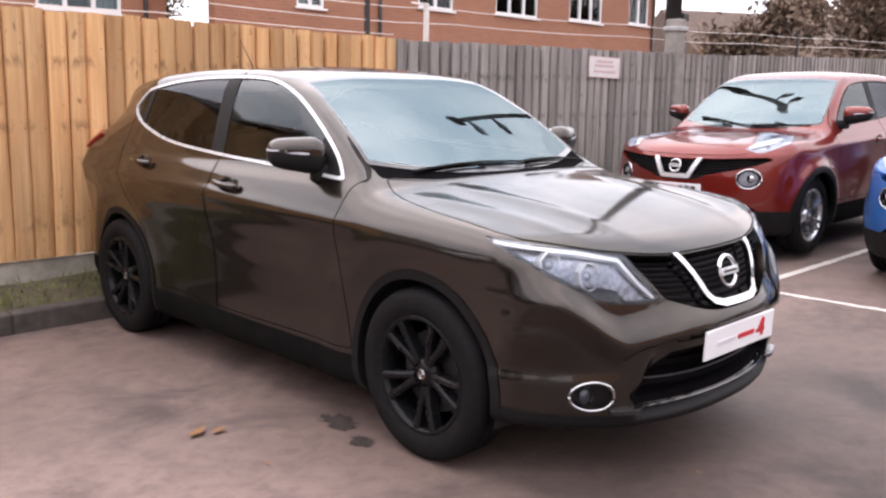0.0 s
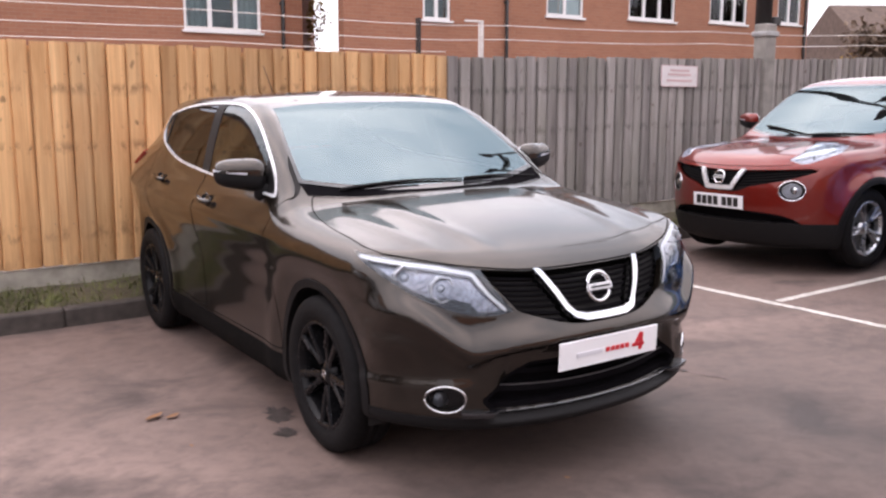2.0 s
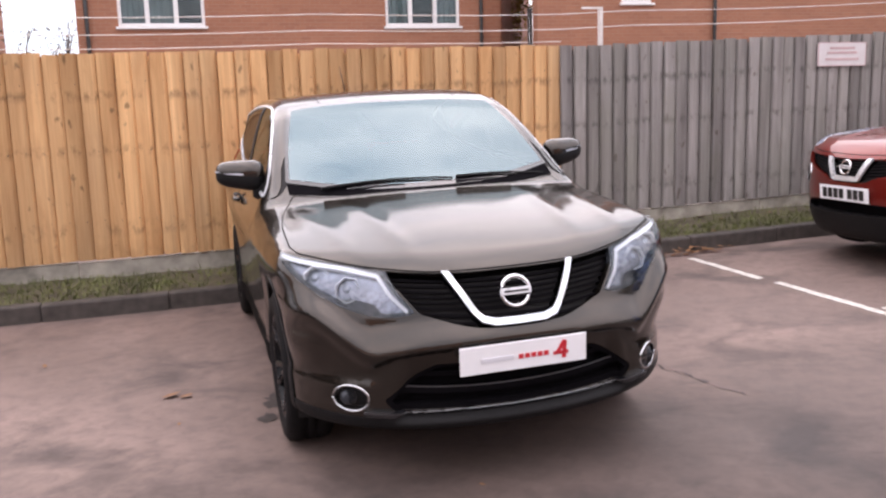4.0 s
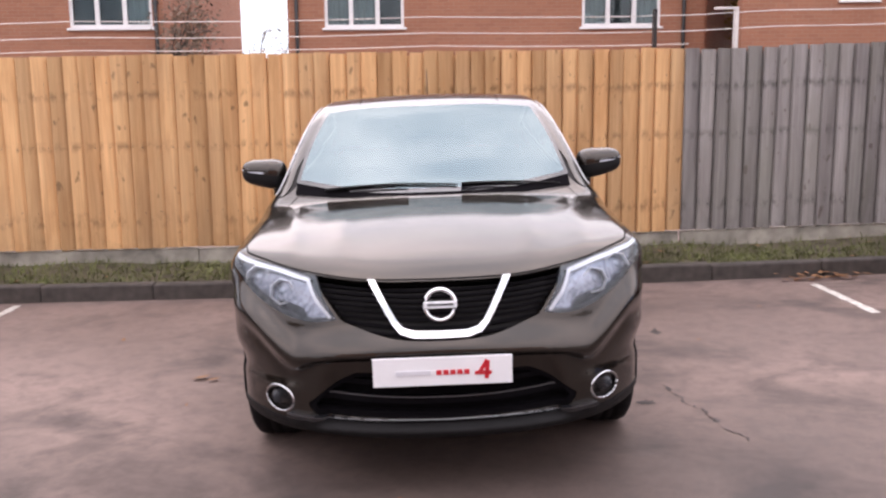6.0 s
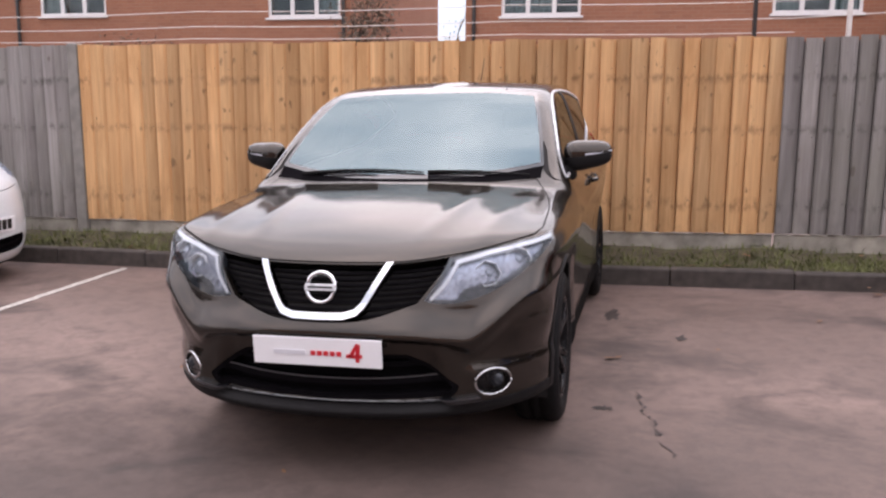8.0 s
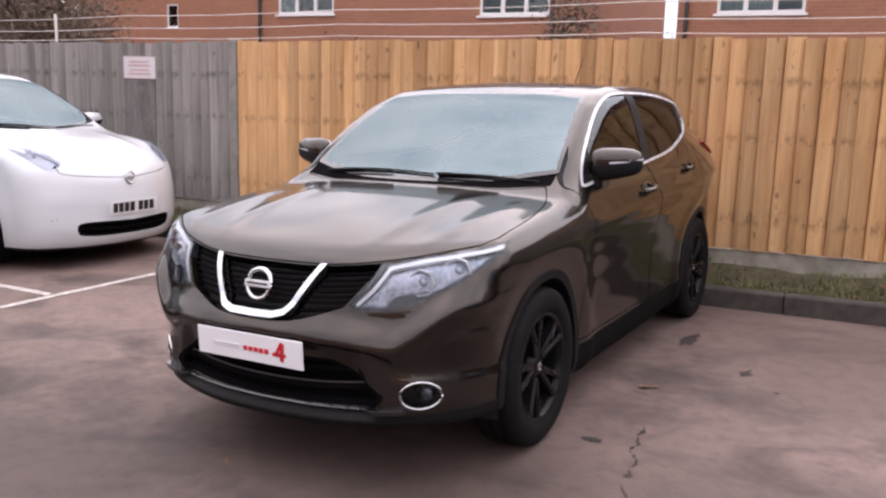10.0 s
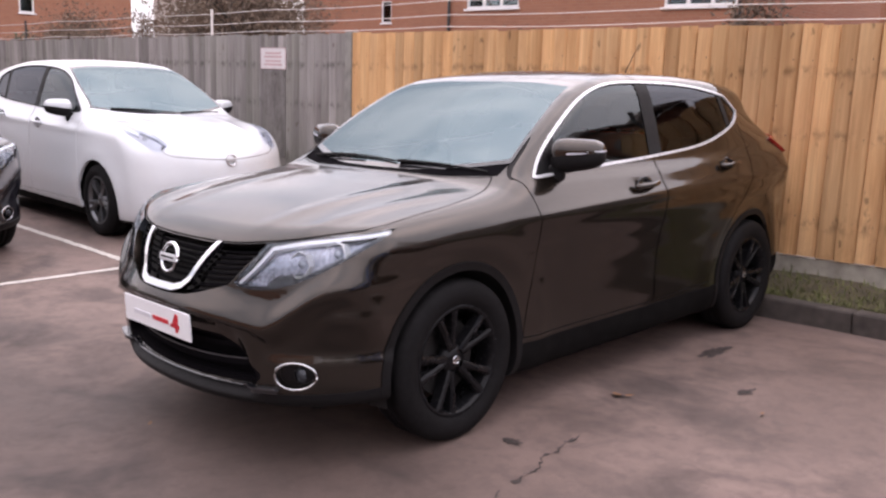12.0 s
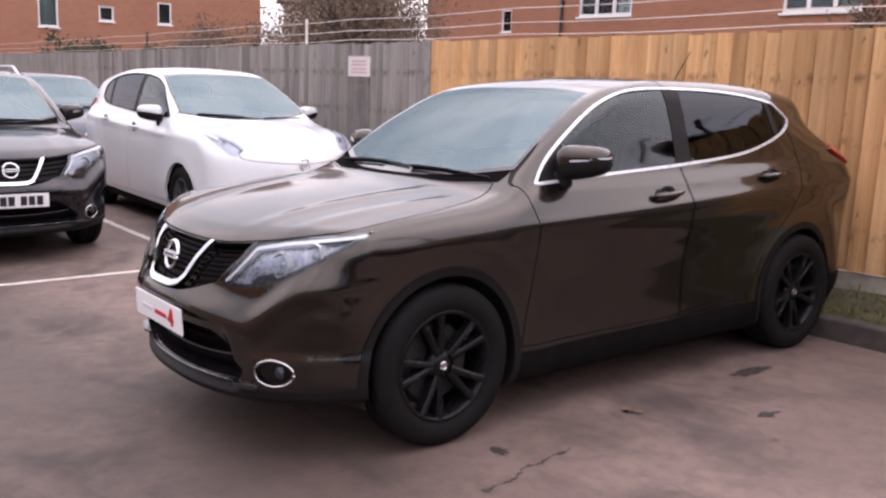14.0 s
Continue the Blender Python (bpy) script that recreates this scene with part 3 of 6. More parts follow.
def car_field(S):
    """The solid of a car body: side, top, nose and tail faces melted together."""
    plan, section, top, nose, tail, crown, bow = (spline(S[k]) for k in ("plan", "section", "top", "nose", "tail", "crown", "bow"))
    rise = spline(S["belt_rise"])
    (yf, yr), R, hz = S["axles"], S["arch"], S["hub_z"]
    def f(x, y, z):
        ax = np.abs(x)
        zz = z - rise(y)
        flare = 0.0
        for yw in (yf, yr):
            d = np.hypot(y - yw, z - hz)
            flare = flare + S["flare"] * np.exp(-((d - R - S.get("flare_at", 0.02)) / S.get("flare_w", 0.09)) ** 2) * (d > 0) * np.clip((1.05 - z) / 0.3, 0, 1)
        crease = S["crease"] * np.exp(-((z - (S["crease_z"] + S["crease_rise"] * (y - yf))) / 0.035) ** 2) * np.clip((y - yf) / 0.5, 0, 1)
        zs = z - 0.115 - 0.03 * y
        ledge = -S.get("ledge", 0.0) * soft_step((0.615 - zs) / 0.05) * soft_step((0.80 - y) / 0.3) * soft_step((z - 0.25) / 0.08)
        # a low step in the bumper, from the fog lamp back to the wheel arch
        step = S.get("low_step", 0.0) * soft_step((0.478 - z) / 0.055) * soft_step((z - 0.25) / 0.10) * soft_step((ax - 0.50) / 0.10) * soft_step((0.75 - y) / 0.3)
        # the bumper corners stand out low down, and the rear pillars lean in
        hip = S.get("hip", 0.0) * soft_step((0.95 - y) / 0.4) * soft_step((0.80 - z) / 0.2)
        pinch = S.get("pinch", 0.0) * soft_step((y - 3.2) / 0.8) * soft_step((z - 1.14) / 0.26)
        side = ax - (plan(y) + section(zz) + flare + crease + ledge + step - pinch + hip)
        yy = y - bow(y) * ax ** 2
        rib = 0.0
        for rx, rh in S["ribs"]:
            rib = rib + rh * np.exp(-((ax - rx - 0.10 * y) / 0.05) ** 2) * np.clip((y - 0.15) / 0.3, 0, 1) * np.clip((S["cowl"] - y) / 0.25, 0, 1)
        upper = (z - top(yy) - rib + crown(y) * ax ** 2) * 0.85
        t = np.clip((z - 0.45) / 0.2, 0, 1)
        zn = z - S["nose_lift"] * (ax / 0.8) ** 2.2 * t * t * (3 - 2 * t)
        front = nose(zn) + S["nose_curve"] * (ax / 0.83) ** S["nose_pow"] - y - step + S.get("corner", 0.0) * np.maximum(ax - 0.55, 0) ** 2 * soft_step((0.62 - z) / 0.16)
        if "brow" in S:
            # the bumper's upper edge: level across the plate, kinking up under the lamps
            d = z - (S["brow_z"] - 0.034 * (ax / 0.5) ** 2 + 0.21 * soft_step((ax - 0.545) / 0.27))
            front = front - S["brow"] * soft_step(d / (0.028 + 0.05 * soft_step((ax - 0.45) / 0.15)) + 1) * (1 - soft_step(d / 0.12))
            # the middle of the bumper stands back between the cheeks
            front = front + 0.040 * soft_step((0.46 + 0.25 * (0.55 - z) - ax) / 0.08) * soft_step((0.59 - z) / 0.16) * soft_step((z - 0.27) / 0.05)
        back = (y - tail(z) + S["tail_curve"] * (ax / 0.8) ** 2.6) * 0.9
        g = smax(side, upper, S["k_roof"])
        g = smax(g, front, S["k_nose"])
        g = smax(g, back, 0.12)
        under = S["floor"] + S.get("chin_rise", 0.0) * (soft_step((1.0 - y) / 0.4) + 0.6 * soft_step((1.0 - y) / 0.4) * (ax / 0.8) ** 2)
        return smax(g, under - z, 0.04)
    return f


def seat(parent, x, y, z, width=0.50, rest=0.62):
    bm = bmesh.new()
    box(bm, x - width / 2, x + width / 2, y - 0.25, y + 0.27, z, z + 0.16, 0.05)
    box(bm, -width / 2, width / 2, -0.07, 0.07, 0, rest, 0.06, pose(x, y + 0.28, z + 0.10, -14, 0, 0))
    box(bm, -0.13, 0.13, -0.05, 0.05, rest + 0.03, rest + 0.20, 0.045, pose(x, y + 0.28, z + 0.10, -14, 0, 0))
    for sx in (-0.05, 0.05):
        box(bm, sx - 0.008, sx + 0.008, -0.008, 0.008, rest - 0.02, rest + 0.06, 0, pose(x, y + 0.28, z + 0.10, -14, 0, 0))
    return part("seat", bm, MAT["seat_fabric"], parent, "black cloth car seat with headrest", True)


def cabin(parent, S):
    """Floor pan, dashboard, seats, steering wheel and inner mirror."""
    w = S["cabin_w"]
    yc, yr = S["cowl"], S["length"] - 0.55
    bm = bmesh.new()
    box(bm, -w, w, yc + 0.1, yr, 0.30, 0.36)
    box(bm, -w, w, 0.25, yc + 0.2, 0.30, 0.62)
    box(bm, -w, w, yr - 0.1, yr + 0.1, 0.30, 0.9)
    for sx in (-1, 1):
        box(bm, sx * w - 0.03, sx * w + 0.03, yc + 0.1, yr, 0.3, S["belt"] - 0.12, 0.02)
    part("floor_pan", bm, MAT["under"], parent)
    bm = bmesh.new()
    box(bm, -w, w, yc + 0.12, yc + 0.62, S["belt"] - 0.34, S["belt"] - 0.09, 0.06)
    box(bm, -0.16, 0.16, yc + 0.45, yc + 0.72, S["belt"] - 0.5, S["belt"] - 0.14, 0.05)
    part("dashboard", bm, MAT["interior"], parent, "dark soft plastic dashboard", True)
    for x in (-0.37, 0.37):
        seat(parent, x, yc + 1.25, 0.52)
    for x in (-0.42, 0.0, 0.42):
        seat(parent, x, yc + 2.08, 0.54, 0.42, 0.55)
    bm = bmesh.new()
    m = pose(-0.37, yc + 0.78, S["belt"] - 0.10, 0, 0, 0) @ pose(0, 0, 0, 65, 0, 0)
    ring = [m @ Vector((0.18 * math.cos(a), 0.18 * math.sin(a), 0)) for a in np.linspace(0, 2 * math.pi, 25)]
    tube(bm, ring, 0.016, 8)
    box(bm, -0.17, 0.17, -0.03, 0.03, -0.015, 0.02, 0.01, m)
    part("steering_wheel", bm, MAT["interior"], parent, "black steering wheel", True)
    bm = bmesh.new()
    box(bm, -0.12, 0.12, -0.015, 0.02, -0.035, 0.035, 0.012, pose(0, S["mirror_in"][0], S["mirror_in"][1]))
    part("inner_mirror", bm, MAT["gloss_black"], parent)
    bm = bmesh.new()
    prism(bm, [(-0.19, 0.12), (0.19, 0.12), (0.13, -0.13), (-0.13, -0.13)], -0.008, 0.008)
    bmesh.ops.transform(bm, matrix=pose(0, S["mirror_in"][0] - 0.09, S["mirror_in"][1] + 0.035, -62, 0, 0), verts=bm.verts)
    part("sensor_cover", bm, MAT["trim_black"], parent, "dark sensor cover behind the glass")


def wheel(parent, x, y, z, R, width, rim_r, style, angle=0.0):
    """Tyre, rim with spokes, brake disc and hub cap; the face looks to +x, or to -x where x < 0."""
    out = 1 if x > 0 else -1
    hub = new("wheel")
    hub.parent = parent
    hub.matrix_local = pose(x, y, z) @ (Matrix.Identity(4) if out > 0 else pose(0, 0, 0, 0, 0, 180)) @ pose(0, 0, 0, angle)
    h = width / 2
    bm = bmesh.new()
    lathe(bm, [(rim_r - 0.012, -h * 0.8), (rim_r + 0.01, -h * 0.92), (R - 0.035, -h), (R - 0.008, -h * 0.82), (R, -h * 0.6), (R, -0.03), (R - 0.007, -0.026), (R - 0.007, -0.018),
               (R, -0.014), (R, 0.014), (R - 0.007, 0.018), (R - 0.007, 0.026), (R, 0.03), (R, h * 0.6), (R - 0.008, h * 0.82), (R - 0.030, h * 0.97), (R - 0.06, h), (rim_r + 0.02, h * 0.97), (rim_r + 0.004, h * 0.86), (rim_r - 0.012, h * 0.78)], 64)
    part("tyre", bm, MAT["rubber"], hub, "black rubber tyre", True)
    dark = style == "black"
    bm = bmesh.new()
    lathe(bm, [(rim_r + 0.002, h * 0.86), (rim_r - 0.004, h * 0.90), (rim_r - 0.016, h * 0.84), (rim_r - 0.022, h * 0.5), (rim_r - 0.035, -h * 0.8), (rim_r - 0.002, -h * 0.8)], 64)
    face = MAT[{"black": "black_alloy", "dark_silver": "dark_silver"}.get(style, "satin_silver")]
    rim = part("rim", bm, face, hub, "gloss black alloy rim" if dark else "silver alloy rim", True)
    n = 5
    for i in range(n):
        a = 2 * math.pi * i / n
        bm = bmesh.new()
        for s in (-1, 1):
            q = pose(0, 0, 0, math.degrees(a) + s * (12 if dark else 9))
            r0, r1 = 0.05, rim_r - 0.014
            vs = []
            for r, wdt, hh, dep in ((r0, 0.018, h * 0.62, 0.05), ((r0 + r1) / 2, 0.014, h * 0.72, 0.045), (r1, 0.018, h * 0.82, 0.04)):
                off = s * (0.006 if dark else 0.010) * (r1 - r) / r1
                vs.append([bm.verts.new(q @ Vector((hx, off + wy, r))) for hx, wy in ((hh, -wdt), (hh + 0.006, -wdt * 0.4), (hh + 0.006, wdt * 0.4), (hh, wdt), (hh - dep, wdt), (hh - dep, -wdt))])
            for u, v in zip(vs, vs[1:]):
                for k in range(6):
                    bm.faces.new((u[k], u[(k + 1) % 6], v[(k + 1) % 6], v[k]))
        part("spoke", bm, face, hub)
        if dark:
            bm = bmesh.new()
            q = pose(0, 0, 0, math.degrees(a) + 11)
            box(bm, h * 0.80, h * 0.80 + 0.006, -0.006, 0.006, rim_r * 0.58, rim_r - 0.035, 0.002, q)
            part("spoke_inlay", bm, MAT["machined"], hub, "bare machined spoke face")
    bm = bmesh.new()
    lathe(bm, [(0.0001, h * 0.70), (0.028, h * 0.70), (0.034, h * 0.66), (0.062, h * 0.60), (0.068, h * 0.3)], 32)
    part("hub_cap", bm, face, hub, "", True)
    bm = bmesh.new()
    ring = [Vector((h * 0.705, 0.016 * math.cos(t), 0.016 * math.sin(t))) for t in np.linspace(0, 2 * math.pi, 17)]
    tube(bm, ring, 0.003, 6)
    box(bm, h * 0.70, h * 0.72, -0.020, 0.020, -0.004, 0.004)
    part("hub_badge", bm, MAT["chrome"], hub)
    bm = bmesh.new()
    lathe(bm, [(0.06, 0.01), (rim_r * 0.70, 0.01), (rim_r * 0.70, -0.01), (0.06, -0.01)], 40, True)
    part("brake_disc", bm, MAT["galv"] if not dark else MAT["dark_metal"], hub)
    return hub


def wing_mirror(parent, sx, at, paint, size=(0.25, 0.145, 0.165)):
    """Door mirror: painted cap above, black foot below, chrome-bright indicator strip."""
    L, D, H = size
    ob = new("wing_mirror")
    ob.parent = parent
    ob.matrix_local = pose(*at) @ Matrix.Diagonal((sx, 1, 1, 1)) @ pose(0, 0, 0, 0, -2, 24)
    def f(x, y, z):
        hh = H / 2 * (1.0 - 0.30 * np.clip((x - 0.04) / L, 0, 1))
        return ((np.abs((x - L / 2) / (L / 2)) ** 4.0 + np.abs((z - 0.012 * x / L) / hh) ** 3.0 + np.abs(y / (D / 2)) ** 2.4) ** 0.38 - 1) * 0.06
    sk = solid_skin(f, (-0.03, -D / 2 - 0.02, -H / 2 - 0.03), (L + 0.03, D / 2 + 0.02, H / 2 + 0.03), 0.011)
    back, sk = cut(sk, 0.035 - sk[0][:, 1] + 0.0)
    low, cap = cut(sk, sk[0][:, 2] + 0.002 - 0.02 * sk[0][:, 0] / L)
    strip, cap = cut(cap, np.abs(cap[0][:, 2] - 0.004 - 0.02 * cap[0][:, 0] / L) - 0.0045 + np.maximum(0, cap[0][:, 1] + 0.0) + np.maximum(0, 0.08 - cap[0][:, 0]))
    panel("mirror_cap", cap, paint, ob, "painted mirror cap", rim=0.006)
    panel("mirror_base", low, MAT["trim_black"], ob, "black plastic lower mirror shell", rim=0.006)
    panel("indicator", strip, MAT["lamp_pale"], ob, "clear side indicator strip", out=0.002, rim=0.006)
    panel("mirror_glass", back, MAT["chrome"], ob, "mirror glass", rim=0.006)
    bm = bmesh.new()
    box(bm, -0.07, 0.06, -0.03, 0.05, -H / 2 - 0.035, -H / 2 + 0.045, 0.018)
    part("mirror_foot", bm, MAT["trim_black"], ob, "", True)
    return ob


def bars(parent, name, mat, rows):
    """Plain bars for print: centre x, centre z, width, height, on the plane y = 0."""
    for cx, cz, w, h in rows:
        bm = bmesh.new()
        box(bm, cx - w / 2, cx + w / 2, -0.0035, 0.0, cz - h / 2, cz + h / 2)
        part(name, bm, mat, parent)


def number_plate(parent, m, kind="plain"):
    ob = new("number_plate")
    ob.parent = parent
    ob.matrix_local = m
    bm = bmesh.new()
    box(bm, -0.26, 0.26, 0.0, 0.008, -0.0555, 0.0555, 0.002)
    part("plate", bm, MAT["plate_white"], ob, "white plate board")
    if kind == "trade":
        bars(ob, "grey_print", MAT["ink_grey"], [(-0.11, -0.004, 0.13, 0.018)])
        bars(ob, "red_print", MAT["ink_red"], [(-0.014 + 0.026 * i, -0.004, 0.019, 0.018) for i in range(5)])
        for cx, cz, w, h, a in ((0.150, 0.012, 0.014, 0.062, 32), (0.151, -0.010, 0.062, 0.013, 0), (0.166, 0.002, 0.015, 0.070, 4)):
            bm = bmesh.new()
            box(bm, -w / 2, w / 2, -0.004, 0.0, -h / 2, h / 2, 0, pose(cx, 0, cz, 0, a, 0))
            part("red_mark", bm, MAT["ink_red"], ob)
    else:
        bars(ob, "black_print", MAT["ink_black"], [(-0.20 + 0.060 * i + (0.03 if i > 3 else 0), 0.0, 0.046, 0.074) for i in range(7)])
    return ob


def ring_badge(parent, m, r=0.055, bar=True):
    """Round chrome badge: a ring crossed by a plain bar."""
    ob = new("badge")
    ob.parent = parent
    ob.matrix_local = m
    bm = bmesh.new()
    pts = [Vector((r * math.cos(t), 0, r * math.sin(t))) for t in np.linspace(0, 2 * math.pi, 33)]
    tube(bm, pts, r * 0.16, 8)
    part("badge_ring", bm, MAT["chrome"], ob, "chrome ring", True)
    bm = bmesh.new()
    box(bm, -r * 1.08, r * 1.08, -r * 0.24, r * 0.1, -r * 0.24, r * 0.24, r * 0.06)
    part("badge_bar", bm, MAT["satin_trim"], ob, "bright bar")
    bm = bmesh.new()
    box(bm, -r * 0.86, r * 0.86, -r * 0.26, -r * 0.2, -r * 0.07, r * 0.07)
    part("badge_inlay", bm, MAT["ink_black"], ob)
    return ob


def wiper(parent, a, b, lift, skin_z):
    """A wiper arm and blade along the foot of the windscreen."""
    ob = new("wiper")
    ob.parent = parent
    pts = [Vector(a).lerp(Vector(b), t) for t in np.linspace(0, 1, 9)]
    pts = [Vector((p.x, p.y, skin_z(p.x, p.y) + lift)) for p in pts]
    bm = bmesh.new()
    tube(bm, pts, 0.007, 6, 0.005)
    part("wiper_blade", bm, MAT["trim_black"], ob)
    bm = bmesh.new()
    tube(bm, [p + Vector((0, -0.014, 0.003)) for p in pts[:6]], 0.008, 6, 0.005)
    part("wiper_arm", bm, MAT["trim_black"], ob)
    return ob


def side_of(s, V, limit=0.4):
    return np.maximum(s, limit - np.abs(V[:, 0]))


def polyline_distance(pts, u, v):
    best = np.full(u.shape, 1e9)
    for (ax, ay), (bx, by) in zip(pts, pts[1:]):
        ex, ey = bx - ax, by - ay
        t = np.clip(((u - ax) * ex + (v - ay) * ey) / (ex * ex + ey * ey), 0, 1)
        best = np.minimum(best, np.hypot(u - ax - t * ex, v - ay - t * ey))
    return best


def headlamp(car, lens_skin, S, sx):
    """Clear lens over a bright reflector, two bowls and a light strip along the upper edge."""
    lamp = new("headlight")
    lamp.parent = car
    lamp["label"] = "clear headlight with twin projector bowls"
    panel("lens", lens_skin, MAT["lens"], lamp, "clear plastic lens", out=0.001, rim=0.004)
    back = lens_skin
    outline = S["lamp"]
    u, z = np.abs(back[0][:, 0]) + back[0][:, 1], back[0][:, 2]
    strip, rest = cut(back, np.maximum(polyline_distance(S["lamp_strip"], u, z) - 0.0068, 0 * z - 1))
    panel("light_strip", strip, MAT["lamp_strip"], lamp, "white daytime light strip", out=-0.006, rim=0.02)
    u, z = np.abs(rest[0][:, 0]) + rest[0][:, 1], rest[0][:, 2]
    rim, rest = cut(rest, -inside(outline, u, z) - 0.015)
    panel("lamp_edge", rim, MAT[S.get("edge_mat", "lamp_dark")], lamp, "lamp housing edge", out=-0.004, rim=0.03)
    u, z = np.abs(rest[0][:, 0]) + rest[0][:, 1], rest[0][:, 2]
    dark, bright = cut(rest, inside(S["lamp_dark"], u, z))
    panel("lamp_housing", dark, MAT["lamp_dark"], lamp, "dark lamp housing", out=-0.035, rim=0.0)
    panel("reflector", bright, MAT[S.get("reflector", "lamp_white")], lamp, "bright lamp reflector", out=-0.030, rim=0.0)
    for cu, cz, r in S["bowls"]:
        u, z = np.abs(lens_skin[0][:, 0]) + lens_skin[0][:, 1], lens_skin[0][:, 2]
        i = np.argmin((u - cu) ** 2 + (z - cz) ** 2)
        P, N = Vector(lens_skin[0][i]), Vector(lens_skin[1][i])
        N = (N * 0.5 + Vector((0, -0.8, 0))).normalized()
        m = Matrix.Translation(P - N * 0.045) @ N.to_track_quat("X", "Z").to_matrix().to_4x4()
        bm = bmesh.new()
        lathe(bm, [(r, 0.022), (r * 1.06, 0.020), (r * 1.07, -0.01), (r * 0.93, -0.01), (r * 0.93, 0.018)], S.get("bowl_sides", 28), True, m)
        part("bowl_ring", bm, MAT["lamp_strip"], lamp, "bright bowl ring")
        bm = bmesh.new()
        lathe(bm, [(r * 0.93, 0.012), (r * 0.75, -0.004), (r * 0.5, -0.012)], 28, False, m)
        part("bowl", bm, MAT["satin_silver"], lamp, "", True)
        bm = bmesh.new()
        lathe(bm, [(r * 0.5, -0.012), (r * 0.46, 0.004), (r * 0.30, 0.014), (0.0005, 0.018)], 28, False, m)
        part("projector", bm, MAT["lens_solid"], lamp, "glass projector lens", True)
    return lamp


def build_car(S, m, name, label, paint, group="parked cars"):
    car = thing(name, label, "car", m, group)
    f = car_field(S)
    skin = solid_skin(f, (-1.02, -0.12, 0.10), (1.02, S["length"] + 0.1, 1.72), S["step"])
    (yf, yr), R, hz = S["axles"], S["arch"], S["hub_z"]
    W = S["gap"]
    # wheel openings and the black cladding round them and along the sills
    for yw in (yf, yr):
        hole = lambda V: np.hypot(V[:, 1] - yw, V[:, 2] - hz)
        _, skin = cut(skin, side_of(hole(skin[0]) - R, skin[0], 0.45))
        if S["cladding"]:
            ring, skin = cut(skin, side_of(hole(skin[0]) - R - S["cladding"], skin[0], 0.5))
            for h in halves(ring):
                panel("arch_cladding", h, MAT["trim_black"], car, "black plastic arch cladding", out=0.006, rim=0.05)
    V = skin[0]
    sill = spline(S["sill"])
    low, skin = cut(skin, V[:, 2] - sill(V[:, 1]))
    lip, low = cut(low, low[0][:, 1] - yf + 0.1)
    panel("lower_lip", lip, MAT[S["lip_mat"]], car, "black plastic lower bumper lip", out=S.get("lip_out", 0.004), rim=0.045)
    for h in halves(low):
        panel("sill_cladding", h, MAT["sill_black"], car, "black plastic sill cladding", out=0.004, rim=0.03)
    # windscreen
    V = skin[0]
    scr = np.maximum(inside(S["screen"], np.abs(V[:, 0]), V[:, 2]), np.maximum(V[:, 1] - S["screen_end"], S["cowl"] - 0.12 - V[:, 1]))
    glass, skin = cut(skin, scr)
    V = glass[0]
    g2 = np.maximum(inside(S["screen"], np.abs(V[:, 0]), V[:, 2]), V[:, 1] - S["screen_end"]) + S["frit"]
    pane, frit = cut(glass, g2)
    panel("windscreen", pane, MAT["screen"], car, "windscreen reflecting a pale sky", rim=0.005)
    panel("windscreen_border", frit, MAT["gloss_black"], car, "black windscreen border", rim=0.006)
    # black panel under the wipers
    if "cowl_edge" in S:
        V = skin[0]
        ce = spline(S["cowl_edge"])(np.abs(V[:, 0]))
        cw, skin = cut(skin, np.maximum(np.maximum(np.abs(V[:, 0]) - 0.695, ce - V[:, 1]), np.maximum(V[:, 1] - ce - 0.22, V[:, 2] - 1.15)))
        panel("cowl_panel", cw, MAT["mesh_black"], car, "black plastic panel under the wipers", out=-0.004, rim=0.012)
    # side windows
    V = skin[0]
    day, skin = cut(skin, side_of(inside(S["daylight"], V[:, 1], V[:, 2]), V))
    V = day[0]
    inner, ring = cut(day, inside(S["daylight"], V[:, 1], V[:, 2]) + S["trim"] * np.clip(np.abs(day[1][:, 0]), 0.3, 1.0))
    for h in halves(ring):
        panel("window_trim", h, MAT[S["trim_mat"]], car, "bright metal window surround" if S["trim_mat"] == "satin_trim" else "", out=0.004, rim=0.012)
    for cuty, slope, wname, wmat, wide in S["panes"]:
        V = inner[0]
        pane, inner = cut(inner, V[:, 1] - cuty - slope * (V[:, 2] - 1.3))
        for h in halves(pane):
            panel(wname, h, MAT[wmat], car, "", out=-0.004, rim=0.005)
        if wide and len(inner[2]):
            V = inner[0]
            bar, inner = cut(inner, V[:, 1] - cuty - wide - slope * (V[:, 2] - 1.3))
            for h in halves(bar):
                panel("window_pillar", h, MAT["trim_black"], car, "black pillar cover", out=-0.001, rim=0.01)
    # headlights
    V = skin[0]
    lamp, skin = cut(skin, np.maximum(inside(S["lamp"], np.abs(V[:, 0]) + V[:, 1], V[:, 2]), V[:, 1] - 1.0))
    lamp = refine(lamp, f, 2)
    for sx, h in zip((-1, 1), halves(lamp)):
        if len(h[2]):
            headlamp(car, h, S, sx)
    # grille
    V = skin[0]
